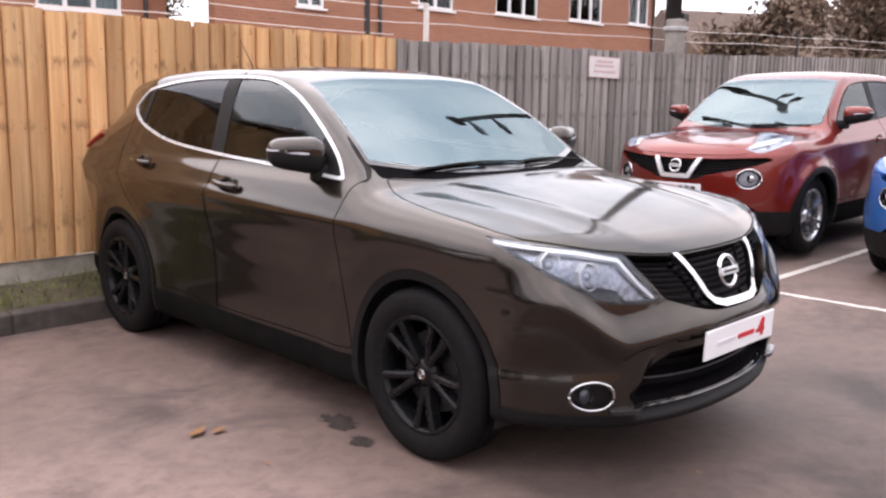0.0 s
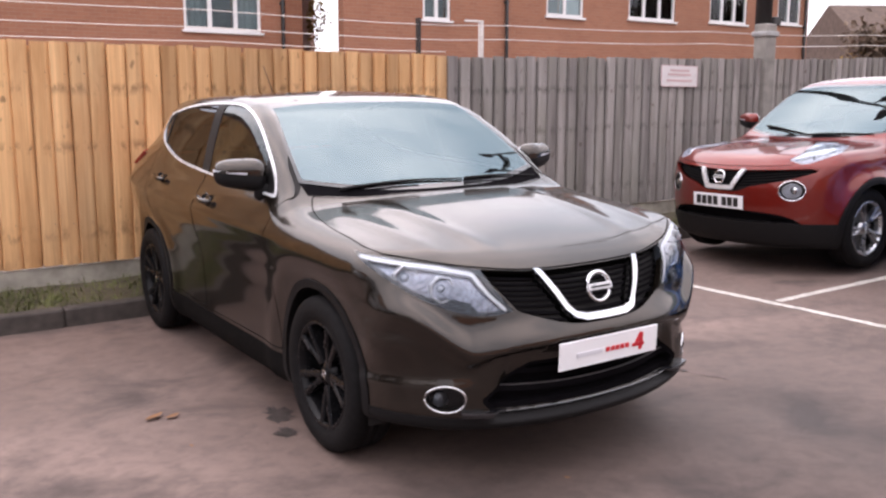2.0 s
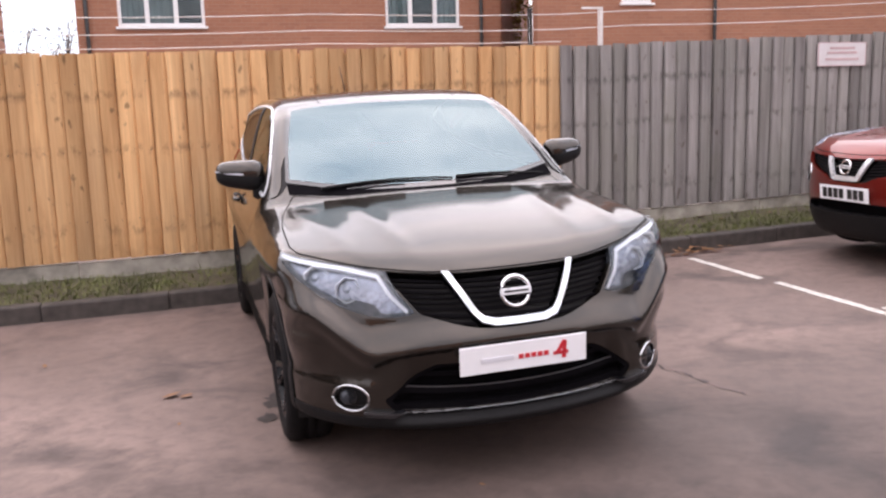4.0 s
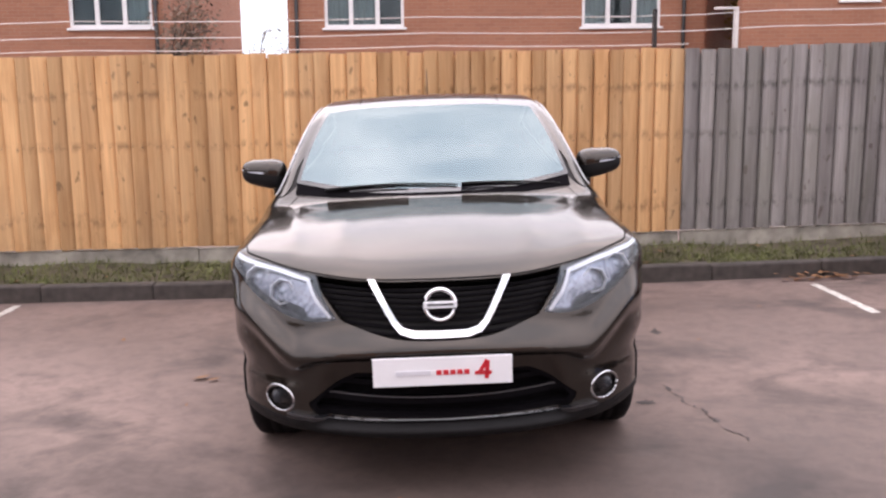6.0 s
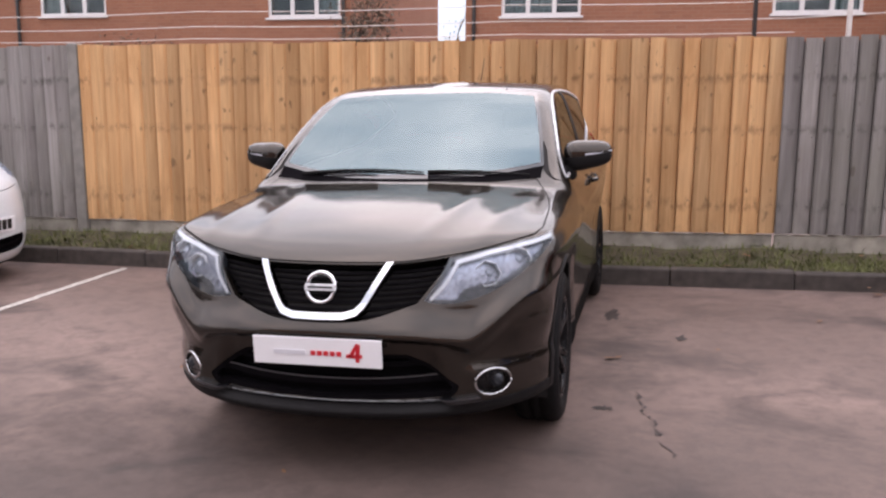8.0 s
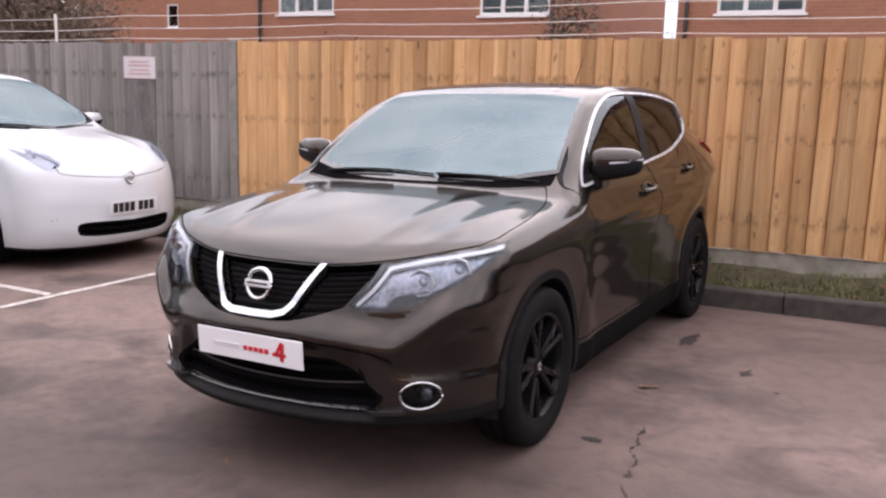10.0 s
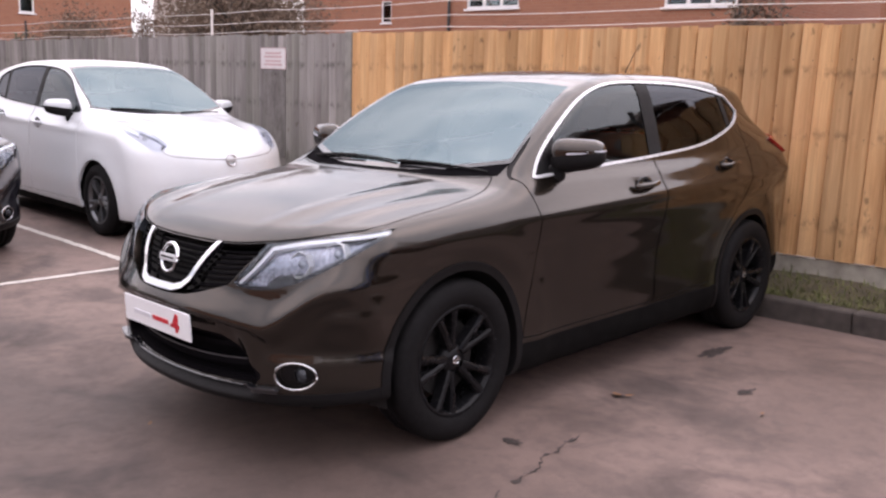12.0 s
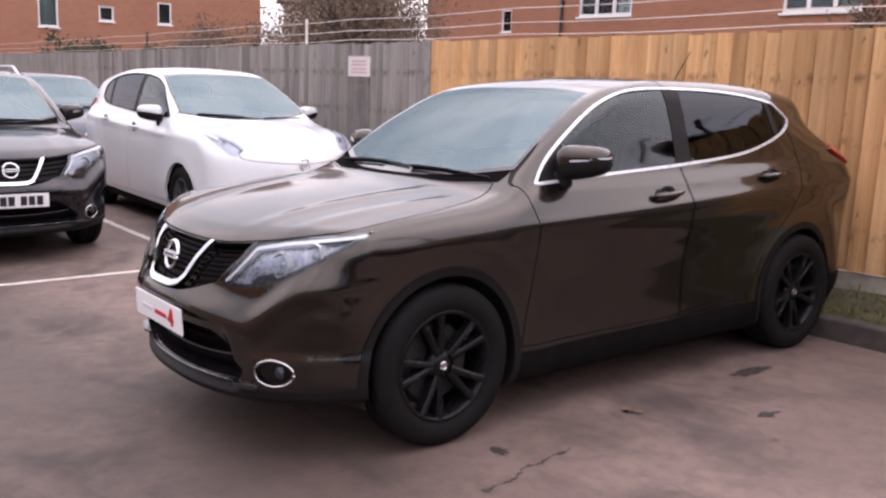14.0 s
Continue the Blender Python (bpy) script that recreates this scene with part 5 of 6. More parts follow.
def make_fence(name, x0, x1, label, mat, seed, lift=0.0, uneven=0.008, boards_to=None, concrete=True):
    """Upright boards on rails over concrete gravel boards, between posts."""
    rnd = random.Random(seed)
    fence = thing(name, label, "fence")
    me = board_mesh()
    me.materials.append(MAT[mat])
    pitch = 0.134
    n = int((x1 - x0) / pitch)
    V, F = [], []
    for i in range(n + 1):
        x = x0 + 0.06 + (x1 - x0 - 0.12) * i / n
        z0 = ground_z(x) + 0.335 + rnd.uniform(-0.004, 0.004)
        z1 = fence_top(x) + lift + rnd.uniform(-uneven, uneven)
        m = pose(x, FENCE_Y - 0.002 - 0.003 * (i % 2) + rnd.uniform(-0.002, 0.002), z0, 0, rnd.uniform(-0.35, 0.35), rnd.uniform(-3.5, 3.0)) @ Matrix.Diagonal((1 + rnd.uniform(-0.03, 0.035), 1, z1 - z0, 1))
        if boards_to is None or boards_to[0] <= x <= boards_to[1]:
            o = new("board", me)
            o.parent = fence
            o.matrix_world = m
        else:
            k = len(V)
            for v in me.vertices:
                V.append(tuple(m @ v.co))
            for p in me.polygons:
                F.append(tuple(k + q for q in p.vertices))
    if V:
        far = bpy.data.meshes.new("board_stretch")
        far.from_pydata(V, [], F)
        tagged(mesh_object("board_stretch", far, MAT[mat], fence), kind="stuff")
    # the lapped back layer that closes the joints
    bm = bmesh.new()
    prev = None
    for x in np.linspace(x0 + 0.02, x1 - 0.02, max(3, int((x1 - x0) / 1.5))):
        zt, zb = fence_top(x) + lift - 0.03, ground_z(x) + 0.34
        ring = [bm.verts.new((x, FENCE_Y + dy, z)) for dy, z in ((0.004, zb), (0.004, zt), (0.016, zt), (0.016, zb))]
        if prev:
            for k in range(4):
                bm.faces.new((prev[k], prev[(k + 1) % 4], ring[(k + 1) % 4], ring[k]))
        prev = ring
    bmesh.ops.recalc_face_normals(bm, faces=bm.faces)
    part("back_layer", bm, MAT[mat], fence)
    for zr in (0.62, 1.18, 1.72):
        bm = bmesh.new()
        xa = np.linspace(x0, x1, 9)
        tube(bm, [(x, FENCE_Y + 0.048, fence_top(x) - 1.95 + zr + lift) for x in xa], 0.038, 4)
        part("rail", bm, MAT[mat], fence)
    if concrete:
        k = max(1, round((x1 - x0) / 2.1))
        for i in range(k):
            a, b = x0 + (x1 - x0) * i / k, x0 + (x1 - x0) * (i + 1) / k
            bm = bmesh.new()
            c = (a + b) / 2
            box(bm, -(b - a) / 2 + 0.004, (b - a) / 2 - 0.004, 0, 0.045, -0.20, 0.325, 0.006, pose(c, FENCE_Y - 0.02, ground_z(c), 0, -math.degrees(math.atan2(ground_z(b) - ground_z(a), b - a)), 0))
            part("gravel_board", bm, MAT["gravel_board"], fence, "pale concrete gravel board")
    # nails
    V, F = [], []
    for i in range(n + 1):
        x = x0 + 0.06 + (x1 - x0 - 0.12) * i / n
        for zr in (0.62, 1.18, 1.72):
            for dx in (-0.02, 0.03):
                k = len(V)
                z, s = fence_top(x) - 1.95 + zr + lift + rnd.uniform(-0.012, 0.012), rnd.uniform(0.003, 0.006)
                V += [(x + dx - s, FENCE_Y - 0.036, z), (x + dx, FENCE_Y - 0.036, z - s), (x + dx + s, FENCE_Y - 0.036, z), (x + dx, FENCE_Y - 0.036, z + s), (x + dx, FENCE_Y - 0.041, z)]
                F += [(k, k + 1, k + 4), (k + 1, k + 2, k + 4), (k + 2, k + 3, k + 4), (k + 3, k, k + 4)]
    nm = bpy.data.meshes.new("nail_heads")
    nm.from_pydata(V, [], F)
    tagged(mesh_object("nail_heads", nm, MAT["dark_metal"], fence), kind="stuff")
    return fence


make_fence("wooden_fence", -4.18, 2.19, "new golden timber board fence on concrete gravel boards", "new_wood", 1)
make_fence("old_fence", 2.20, 24.0, "old silver-grey weathered timber board fence", "old_wood", 2, -0.012, 0.009, (2.0, 14.0))
make_fence("old_fence", -30.0, -4.32, "old dark grey weathered board fence", "old_wood", 3, 0.0, 0.014, (-18.0, -4.0))


def fence_post(x, z1, label="weathered square concrete fence post"):
    bm = bmesh.new()
    box(bm, x - 0.055, x + 0.055, FENCE_Y - 0.05, FENCE_Y + 0.07, ground_z(x) - 0.3, z1, 0.012)
    tagged(part("fence_post", bm, MAT["post"], None, label), category="post", group="fence posts")


fence_post(-4.25, fence_top(-4.25) + 0.02)


def sign_board(x, z, w, h, rows, post):
    """A small notice board; its lines of print are too faint to read."""
    ob = thing("notice_sign", "small white notice board with faded print fixed to the fence", "sign", pose(x, FENCE_Y - 0.05, z))
    bm = bmesh.new()
    box(bm, -w / 2, w / 2, -0.006, 0.012, -h / 2, h / 2, 0.003)
    part("board", bm, MAT["sign"], ob, "off-white sign board")
    bm = bmesh.new()
    for a, b, c, d in ((-w / 2, w / 2, h / 2 - 0.008, h / 2), (-w / 2, w / 2, -h / 2, -h / 2 + 0.008), (-w / 2, -w / 2 + 0.008, -h / 2, h / 2), (w / 2 - 0.008, w / 2, -h / 2, h / 2)):
        box(bm, a, b, -0.008, 0.0, c, d)
    part("border", bm, MAT["sign_ink"], ob)
    bars_at = new("print")
    bars_at.parent = ob
    bars_at.matrix_local = pose(0, -0.006, 0)
    bars(bars_at, "print_bar", MAT["sign_ink"], [(cx, cz, cw, 0.022) for cx, cz, cw in rows])
    if post:
        bm = bmesh.new()
        box(bm, -0.22, 0.22, 0.002, 0.014, -1.15, -h / 2 - 0.005, 0.003)
        part("backing_board", bm, MAT["old_wood"], ob, "dark board below the sign")


sign_board(5.27, 1.845, 0.58, 0.235, [(0, 0.06, 0.30), (0, 0.015, 0.36), (0, -0.05, 0.40)], False)
sign_board(-5.60, 1.655, 0.50, 0.245, [(0, 0.06, 0.30), (0, 0.02, 0.34), (0, -0.03, 0.30), (0, -0.07, 0.34)], True)


def wires():
    """Three strands strung above the fence on short steel uprights."""
    for k, (dz, x0, x1) in enumerate(((0.055, -30, 2.4), (0.165, -30, 24), (0.30, -30, 24))):
        bm = bmesh.new()
        xs = np.arange(x0, x1 + 0.1, 0.75)
        tube(bm, [(x, FENCE_Y + 0.10, fence_top(x) + dz - 0.02 * abs(math.sin(x * 1.047))) for x in xs], 0.0038, 5)
        tagged(part("fence_wire", bm, MAT["wire"], None, "thin pale wire strung above the fence"), category="wire", group="fence wires")
    for x in (-19.2, -13.2, -7.15, 1.95, 2.66, 10.4, 15.0):
        bm = bmesh.new()
        z = fence_top(x)
        box(bm, x - 0.014, x + 0.014, FENCE_Y + 0.08, FENCE_Y + 0.085, ground_z(x) - 0.1, z + 0.34)
        box(bm, x - 0.02, x - 0.015, FENCE_Y + 0.085, FENCE_Y + 0.12, ground_z(x) - 0.1, z + 0.34)
        if x == 2.66:
            box(bm, x - 0.20, x + 0.014, FENCE_Y + 0.078, FENCE_Y + 0.10, z + 0.318, z + 0.338, 0.004)
        tagged(part("wire_upright", bm, MAT["wire" if x in (2.66, -7.15) else "dark_metal"], None, "pale galvanised upright carrying the fence wires" if x in (2.66, -7.15) else "dark angle-iron upright carrying the fence wires"), category="post", group="wire uprights")


wires()


def pole():
    """A stout pole standing behind the grey fence: pale stub below, dark shaft with a clamp above."""
    x, y = 6.78, FENCE_Y + 0.0
    ob = thing("utility_pole", "pale concrete pole stub carrying a dark shaft", "pole", pose(x, y, ground_z(x)))
    bm = bmesh.new()
    box(bm, -0.095, 0.095, -0.10, 0.09, -0.3, 2.33, 0.02)
    part("stub", bm, MAT["post"], ob, "pale weathered concrete stub")
    bm = bmesh.new()
    tube(bm, [(0.02, 0.05, 2.20), (0.02, 0.05, 5.0), (0.02, 0.05, 7.5)], 0.10, 14, 0.08)
    part("shaft", bm, MAT["dark_metal"], ob, "dark shaft", True)
    bm = bmesh.new()
    box(bm, 0.08, 0.22, -0.06, 0.04, 2.32, 2.42, 0.02)
    part("clamp", bm, MAT["dark_metal"], ob)
    bm = bmesh.new()
    box(bm, -0.115, 0.115, -0.12, 0.11, 2.18, 2.24, 0.01)
    part("band", bm, MAT["galv"], ob, "steel band")
    # two floodlight heads on a short arm at the top
    bm = bmesh.new()
    box(bm, -0.42, 0.46, 0.02, 0.08, 7.36, 7.42, 0.01)
    box(bm, 0.0, 0.40, 0.02, 0.08, 6.16, 6.22, 0.01)
    part("cross_arm", bm, MAT["dark_metal"], ob, "dark steel cross arm")
    for hx, hz, sx in ((-0.40, 7.30, -1), (0.44, 7.30, 1), (0.44, 6.10, 1)):
        head = new("floodlight")
        head.parent = ob
        head.matrix_local = pose(hx, -0.10, hz, 28, 0, sx * -14)
        bm = bmesh.new()
        box(bm, -0.21, 0.21, -0.17, 0.17, -0.02, 0.10, 0.03)
        box(bm, -0.03, 0.03, 0.02, 0.10, 0.08, 0.20, 0.01)
        part("housing", bm, MAT["dark_metal"], head, "dark floodlight housing")
        bm = bmesh.new()
        box(bm, -0.18, 0.18, -0.14, 0.14, -0.032, -0.021, 0.004)
        part("floodlight_glass", bm, MAT["lens_solid"], head, "floodlight glass")


pole()


# ---- houses ----
def window_unit(parent, x, z, w, h, panes, open_dark=()):
    """White plastic window: frame, mullions, panes, sill, net curtain or dark room behind; wall face at y = 0."""
    ob = new("window")
    ob.parent = parent
    ob.matrix_local = pose(x, 0.0, z)
    bm = bmesh.new()
    f = 0.065
    box(bm, 0, w, 0.03, 0.10, 0, f)
    box(bm, 0, w, 0.03, 0.10, h - f, h)
    box(bm, 0, f, 0.03, 0.10, f, h - f)
    box(bm, w - f, w, 0.03, 0.10, f, h - f)
    part("window_frame", bm, MAT["upvc"], ob, "white plastic window frame")
    for i in range(1, panes):
        c = w * i / panes
        bm = bmesh.new()
        box(bm, c - 0.045, c + 0.045, 0.025, 0.095, f, h - f)
        part("mullion", bm, MAT["upvc"], ob)
    for i in range(panes):
        a, b = w * i / panes, w * (i + 1) / panes
        bm = bmesh.new()
        box(bm, a + 0.05, b - 0.05, 0.06, 0.066, f, h - f)
        part("pane", bm, MAT["house_glass"], ob)
        bm = bmesh.new()
        k = 14
        if i not in open_dark:
            pts = [(a + (b - a) * j / k, 0.20 + 0.02 * math.sin(j * 2.1 + i)) for j in range(k + 1)]
            lo = [bm.verts.new((px, py, f * 0.5)) for px, py in pts]
            hi = [bm.verts.new((px, py, h)) for px, py in pts]
            for j in range(k):
                bm.faces.new((lo[j], lo[j + 1], hi[j + 1], hi[j]))
            part("curtain", bm, MAT["curtain"], ob, "pale net curtain")
        else:
            box(bm, a, b, 0.32, 0.34, 0, h)
            part("room_shade", bm, MAT["room"], ob, "dim room behind the pane")
    bm = bmesh.new()
    box(bm, -0.05, w + 0.05, -0.06, 0.10, -0.055, -0.003, 0.008)
    part("window_sill", bm, MAT["upvc"], ob, "white window sill")


MAT["house_glass"] = thin_glass("house_window_glass", (0.75, 0.82, 0.82), 1.5)


def house(label, m, width, depth, eave, windows, pipes, brick="brick", ridge=1.8, skew=0.0):
    """A brick block: front wall with real openings, side and back walls, pitched roof, windows, downpipes; origin at the front left foot.
    skew leans the side walls over in plan, for a plot that is not square."""
    def lean(bm):
        for v in bm.verts:
            v.co.x += skew * v.co.y
    ob = thing("brick_house", label, "house", m)
    bm = bmesh.new()
    xs = sorted({0.0, width, *[w[0] for w in windows], *[w[0] + w[2] for w in windows]})
    for a, b in zip(xs, xs[1:]):
        hits = sorted((w for w in windows if w[0] <= a + 1e-6 and w[0] + w[2] >= b - 1e-6), key=lambda w: w[1])
        z = -1.0
        for w in hits:
            box(bm, a, b, 0, 0.28, z, w[1])
            z = w[1] + w[3]
        box(bm, a, b, 0, 0.28, z, eave)
    bmesh.ops.remove_doubles(bm, verts=bm.verts, dist=0.0005)
    part("front_wall", bm, MAT[brick], ob, "orange-red brick wall")
    for x0 in (0.0, width - 0.28):
        bm = bmesh.new()
        box(bm, x0, x0 + 0.28, 0.28, depth, -1.0, eave)
        lean(bm)
        part("side_wall", bm, MAT[brick], ob)
    bm = bmesh.new()
    box(bm, 0.28, width - 0.28, depth - 0.28, depth, -1.0, eave)
    lean(bm)
    part("back_wall", bm, MAT[brick], ob)
    bm = bmesh.new()
    box(bm, 0.28, width - 0.28, 0.40, depth - 0.3, eave - 0.3, eave - 0.1)
    lean(bm)
    part("upper_floor", bm, MAT["room"], ob)
    bm = bmesh.new()
    a = [bm.verts.new(p) for p in ((-0.3, -0.4, eave), (-0.3, depth / 2, eave + ridge), (-0.3, depth + 0.4, eave), (-0.3, depth + 0.4, eave - 0.12), (-0.3, -0.4, eave - 0.12))]
    b = [bm.verts.new((width + 0.3, v.co.y, v.co.z)) for v in a]
    bm.faces.new(a)
    bm.faces.new(b[::-1])
    for i in range(5):
        j = (i + 1) % 5
        bm.faces.new((a[j], a[i], b[i], b[j]))
    lean(bm)
    bmesh.ops.recalc_face_normals(bm, faces=bm.faces)
    part("roof", bm, MAT["roof_tile"], ob, "brown tiled pitched roof")
    for w in windows:
        window_unit(ob, *w)
    for px, mat, pz in pipes:
        bm = bmesh.new()
        tube(bm, [(px, -0.06, -0.5), (px, -0.06, pz)], 0.042, 10)
        for bz in np.arange(0.8, pz, 1.6):
            box(bm, px - 0.06, px + 0.06, -0.07, 0.0, bz, bz + 0.05)
        part("downpipe", bm, MAT[mat], ob, "dark rainwater pipe" if mat == "dark_metal" else "white waste pipe", True)
    return ob


HY = 16.6
house("long orange brick house with white windows", pose(-14.6, HY, -0.3), 8.95, 8.4, 6.1,
      [(0.85, 3.63, 1.84, 1.25, 3, (1, 2)), (6.93, 3.52, 1.78, 1.25, 3, (0, 1)), (3.2, 0.9, 1.8, 1.2, 3, (1,))], [(0.25, "dark_metal", 6.0), (8.80, "dark_metal", 6.0)])
house("brick house with white three-pane windows", pose(-2.98, HY, -0.2), 9.1, 8.0, 6.1,
      [(0.80, 3.38, 1.72, 1.25, 3, (2,)), (6.40, 3.36, 1.72, 1.25, 3, (1,)), (3.5, 0.9, 1.8, 1.2, 3, (0,))], [(0.20, "dark_metal", 6.0), (8.62, "dark_metal", 6.0)], skew=0.5)
house("brick house beyond the grey fence with open windows", pose(6.38, 15.0, 0.0), 16.0, 7.0, 5.9,
      [(1.99, 3.51, 0.75, 1.25, 2, (1,)), (5.58, 3.80, 1.21, 1.25, 2, (0,)), (8.37, 3.88, 1.75, 1.25, 3, (1,)), (11.52, 3.96, 1.6, 1.25, 3, (0, 1, 2)), (14.52, 4.08, 1.1, 1.25, 2, (0, 1))], [(4.32, "dark_metal", 5.8), (15.8, "dark_metal", 5.8)], ridge=1.6, skew=0.55)
house("set-back brick wing with a small window", pose(-36.0, 28.0, -0.6), 13.0, 7.0, 8.0, [(6.1, 4.52, 0.72, 1.05, 1, (0,))], [], "brick")
house("orange brick house behind the shrubs", pose(-34.0, 3.0, -0.6, 0, 0, 90), 14.2, 8.0, 7.6,
      [(4.8, 3.63, 0.75, 1.5, 1, ()), (7.1, 3.98, 0.60, 0.60, 1, (0,)), (9.5, 4.0, 0.6, 0.9, 1, (0,))], [(2.0, "dark_metal", 7.0)])
house("white rendered house with a dark window", pose(-41.0, 22.0, -0.6, 0, 0, 50), 5.0, 7.0, 6.0, [(2.0, 4.0, 0.9, 1.0, 1, (0,))], [], "render", 3.0)
house("low house with a grey-brown roof beyond the trees", pose(34.0, 19.5, 0.4, 0, 0, -30), 11.0, 9.0, 3.0, [(2.0, 1.0, 1.4, 1.1, 2, (0,))], [], "brick_dark", 3.0)
# far side of the yard, behind the camera: unseen building added for reflections
house("long unseen brick building added across the yard", pose(22.0, -24.0, 0.0, 0, 0, 180), 44.0, 8.0, 4.8,
      [(4.0 + 6.0 * i, 1.0, 1.8, 1.3, 3, (0, 1, 2)) for i in range(7)], [], "brick", 2.0)


# ---- trees and shrubs ----
def foliage(rnd, centres, count, size, spread):
    """Many small bent leaf clumps round the twig ends."""
    V, F = [], []
    for _ in range(count):
        c = rnd.choice(centres)
        p = Vector((c[0] + rnd.gauss(0, spread), c[1] + rnd.gauss(0, spread), c[2] + rnd.gauss(0, spread * 0.8)))
        a = Vector((rnd.uniform(-1, 1), rnd.uniform(-1, 1), rnd.uniform(-1, 1))).normalized()
        b = a.cross(Vector((rnd.uniform(-1, 1), rnd.uniform(-1, 1), rnd.uniform(-1, 1)))).normalized()
        s = size * rnd.uniform(0.5, 1.3)
        n = a.cross(b) * s * 0.25
        k = len(V)
        V += [tuple(p - a * s), tuple(p + b * s * 0.45 + n), tuple(p + a * s), tuple(p - b * s * 0.45 + n)]
        F += [(k, k + 1, k + 2), (k, k + 2, k + 3)]
    return V, F


def tree(label, x, y, height, spread, leaf, count, seed, size=0.10, stems=1, twig=True, scatter=0.22):
    rnd = random.Random(seed)
    ob = thing("tree", label, "tree", pose(x, y, ground_z(x)))
    bm = bmesh.new()
    ends = []
    def grow(p, d, length, r, level):
        pts = [p]
        for _ in range(3):
            d = (d + Vector((rnd.gauss(0, 0.14), rnd.gauss(0, 0.14), rnd.gauss(0.03, 0.08)))).normalized()
            pts.append(pts[-1] + d * length / 3)
        tube(bm, pts, r, 6 if level < 2 else 4, r * 0.55)
        ends.append(tuple(pts[-1]))
        if level >= 2:
            ends.append(tuple(pts[2]))
        if level < 4:
            for _ in range(rnd.choice((3, 3, 4)) if level < 3 else 3):
                i = rnd.choice((1, 2, 3, 3))
                a = rnd.uniform(0, 6.283)
                q = Vector((math.cos(a) * spread, math.sin(a) * spread, rnd.uniform(0.25, 0.9)))
                grow(pts[i], (d * 0.7 + q * 0.8).normalized(), length * rnd.uniform(0.55, 0.78), r * 0.5, level + 1)
    for k in range(stems):
        a = 6.283 * k / stems
        lean = Vector((0, 0, 1)) if stems == 1 else Vector((0.35 * math.cos(a), 0.35 * math.sin(a), 1)).normalized()
        grow(Vector((0.15 * math.cos(a) * (stems > 1), 0.15 * math.sin(a) * (stems > 1), -0.1)), lean, height * 0.36, height * 0.022, 1)
    part("trunk", bm, MAT["bark"], ob, "bare dark trunk and branches", True)
    if count:
        V, F = foliage(rnd, [e for e in ends if e[2] > height * 0.22], count, size, scatter)
        me = bpy.data.meshes.new("crown")
        me.from_pydata(V, [], F)
        mesh_object("crown", me, MAT[leaf], ob, "loose crown of small leaves")
    return ob


def shrub_row(label, x0, y0, x1, y1, height, leaf, count, seed, size=0.07, depth=0.7):
    """A hedge of uneven clumps: stems below, many small leaves."""
    rnd = random.Random(seed)
    ob = thing("shrubs", label, "hedge")
    L = math.hypot(x1 - x0, y1 - y0)
    centres = []
    bm = bmesh.new()
    for i in range(int(L * 3)):
        t = rnd.random()
        x, y = x0 + (x1 - x0) * t + rnd.gauss(0, 0.2), y0 + (y1 - y0) * t + rnd.gauss(0, depth * 0.4)
        g = ground_z(x)
        h = height * (0.78 + 0.22 * noise.noise((x * 0.8, y * 0.8, seed))) * rnd.uniform(0.75, 1.05)
        tube(bm, [(x, y, g - 0.05), (x + rnd.gauss(0, 0.1), y + rnd.gauss(0, 0.1), g + h * 0.5), (x + rnd.gauss(0, 0.2), y + rnd.gauss(0, 0.2), g + h)], 0.02, 4, 0.006)
        for k in range(7):
            centres.append((x + rnd.gauss(0, 0.25), y + rnd.gauss(0, depth * 0.5), g + h * rnd.uniform(0.15, 1.0)))
    tagged(part("stems", bm, MAT["bark"], ob, "thin dark stems"), kind="stuff")
    V, F = foliage(rnd, centres, count, size, 0.16)
    me = bpy.data.meshes.new("leaf_mass")
    me.from_pydata(V, [], F)
    tagged(mesh_object("leaf_mass", me, MAT[leaf], ob), kind="stuff")
    return ob


tree("dark winter tree behind the fence", -20.5, 13.5, 6.2, 1.2, "leaves", 15000, 31, 0.06, 3, True, 0.6)
tree("second dark winter tree behind the fence", -25.0, 17.5, 6.0, 1.2, "leaves", 13000, 32, 0.06, 3, True, 0.6)
tree("low brown tree beside the white house", -28.5, 12.0, 3.9, 1.1, "leaves", 10000, 46, 0.06, 3, True, 0.4)
tree("dark bare tree above the grey fence", -17.2, 11.5, 5.6, 1.1, "leaves", 9000, 47, 0.055, 3, True, 0.5)
tree("bare garden tree in front of the brick house", -4.9, 15.4, 4.6, 0.8, "leaves", 1800, 33, 0.06)
tree("bare small tree beside the brick house", -9.6, 14.6, 4.2, 0.9, "leaves", 400, 34, 0.06)
tree("small tree with golden leaves between the houses", 8.3, 20.5, 5.2, 0.6, "leaves_gold", 2600, 35, 0.08)
tree("pale bare tree in the gap between the houses", -4.6, 24.5, 5.5, 0.6, "leaves", 300, 36, 0.06)
tree("brown-leaved tree behind the grey fence", 19.5, 9.6, 5.6, 0.9, "leaves", 15000, 37, 0.10)
tree("large dark tree behind the grey fence", 24.5, 9.0, 7.5, 0.9, "leaves", 16000, 38, 0.12)
tree("reddish tree beyond the grey fence", 24.0, 13.2, 4.6, 0.9, "leaves_gold", 5000, 39, 0.10)
shrub_row("dark evergreen shrubs behind the fence", -27.0, 6.6, -18.0, 6.2, 2.9, "hedge", 14000, 41)
shrub_row("reddish-brown shrubs behind the fence", -24.0, 8.6, -13.0, 7.6, 3.1, "leaves", 26000, 42, 0.05)
shrub_row("brown hedge behind the grey fence", 12.5, 5.6, 24.0, 6.2, 2.9, "leaves", 18000, 43)
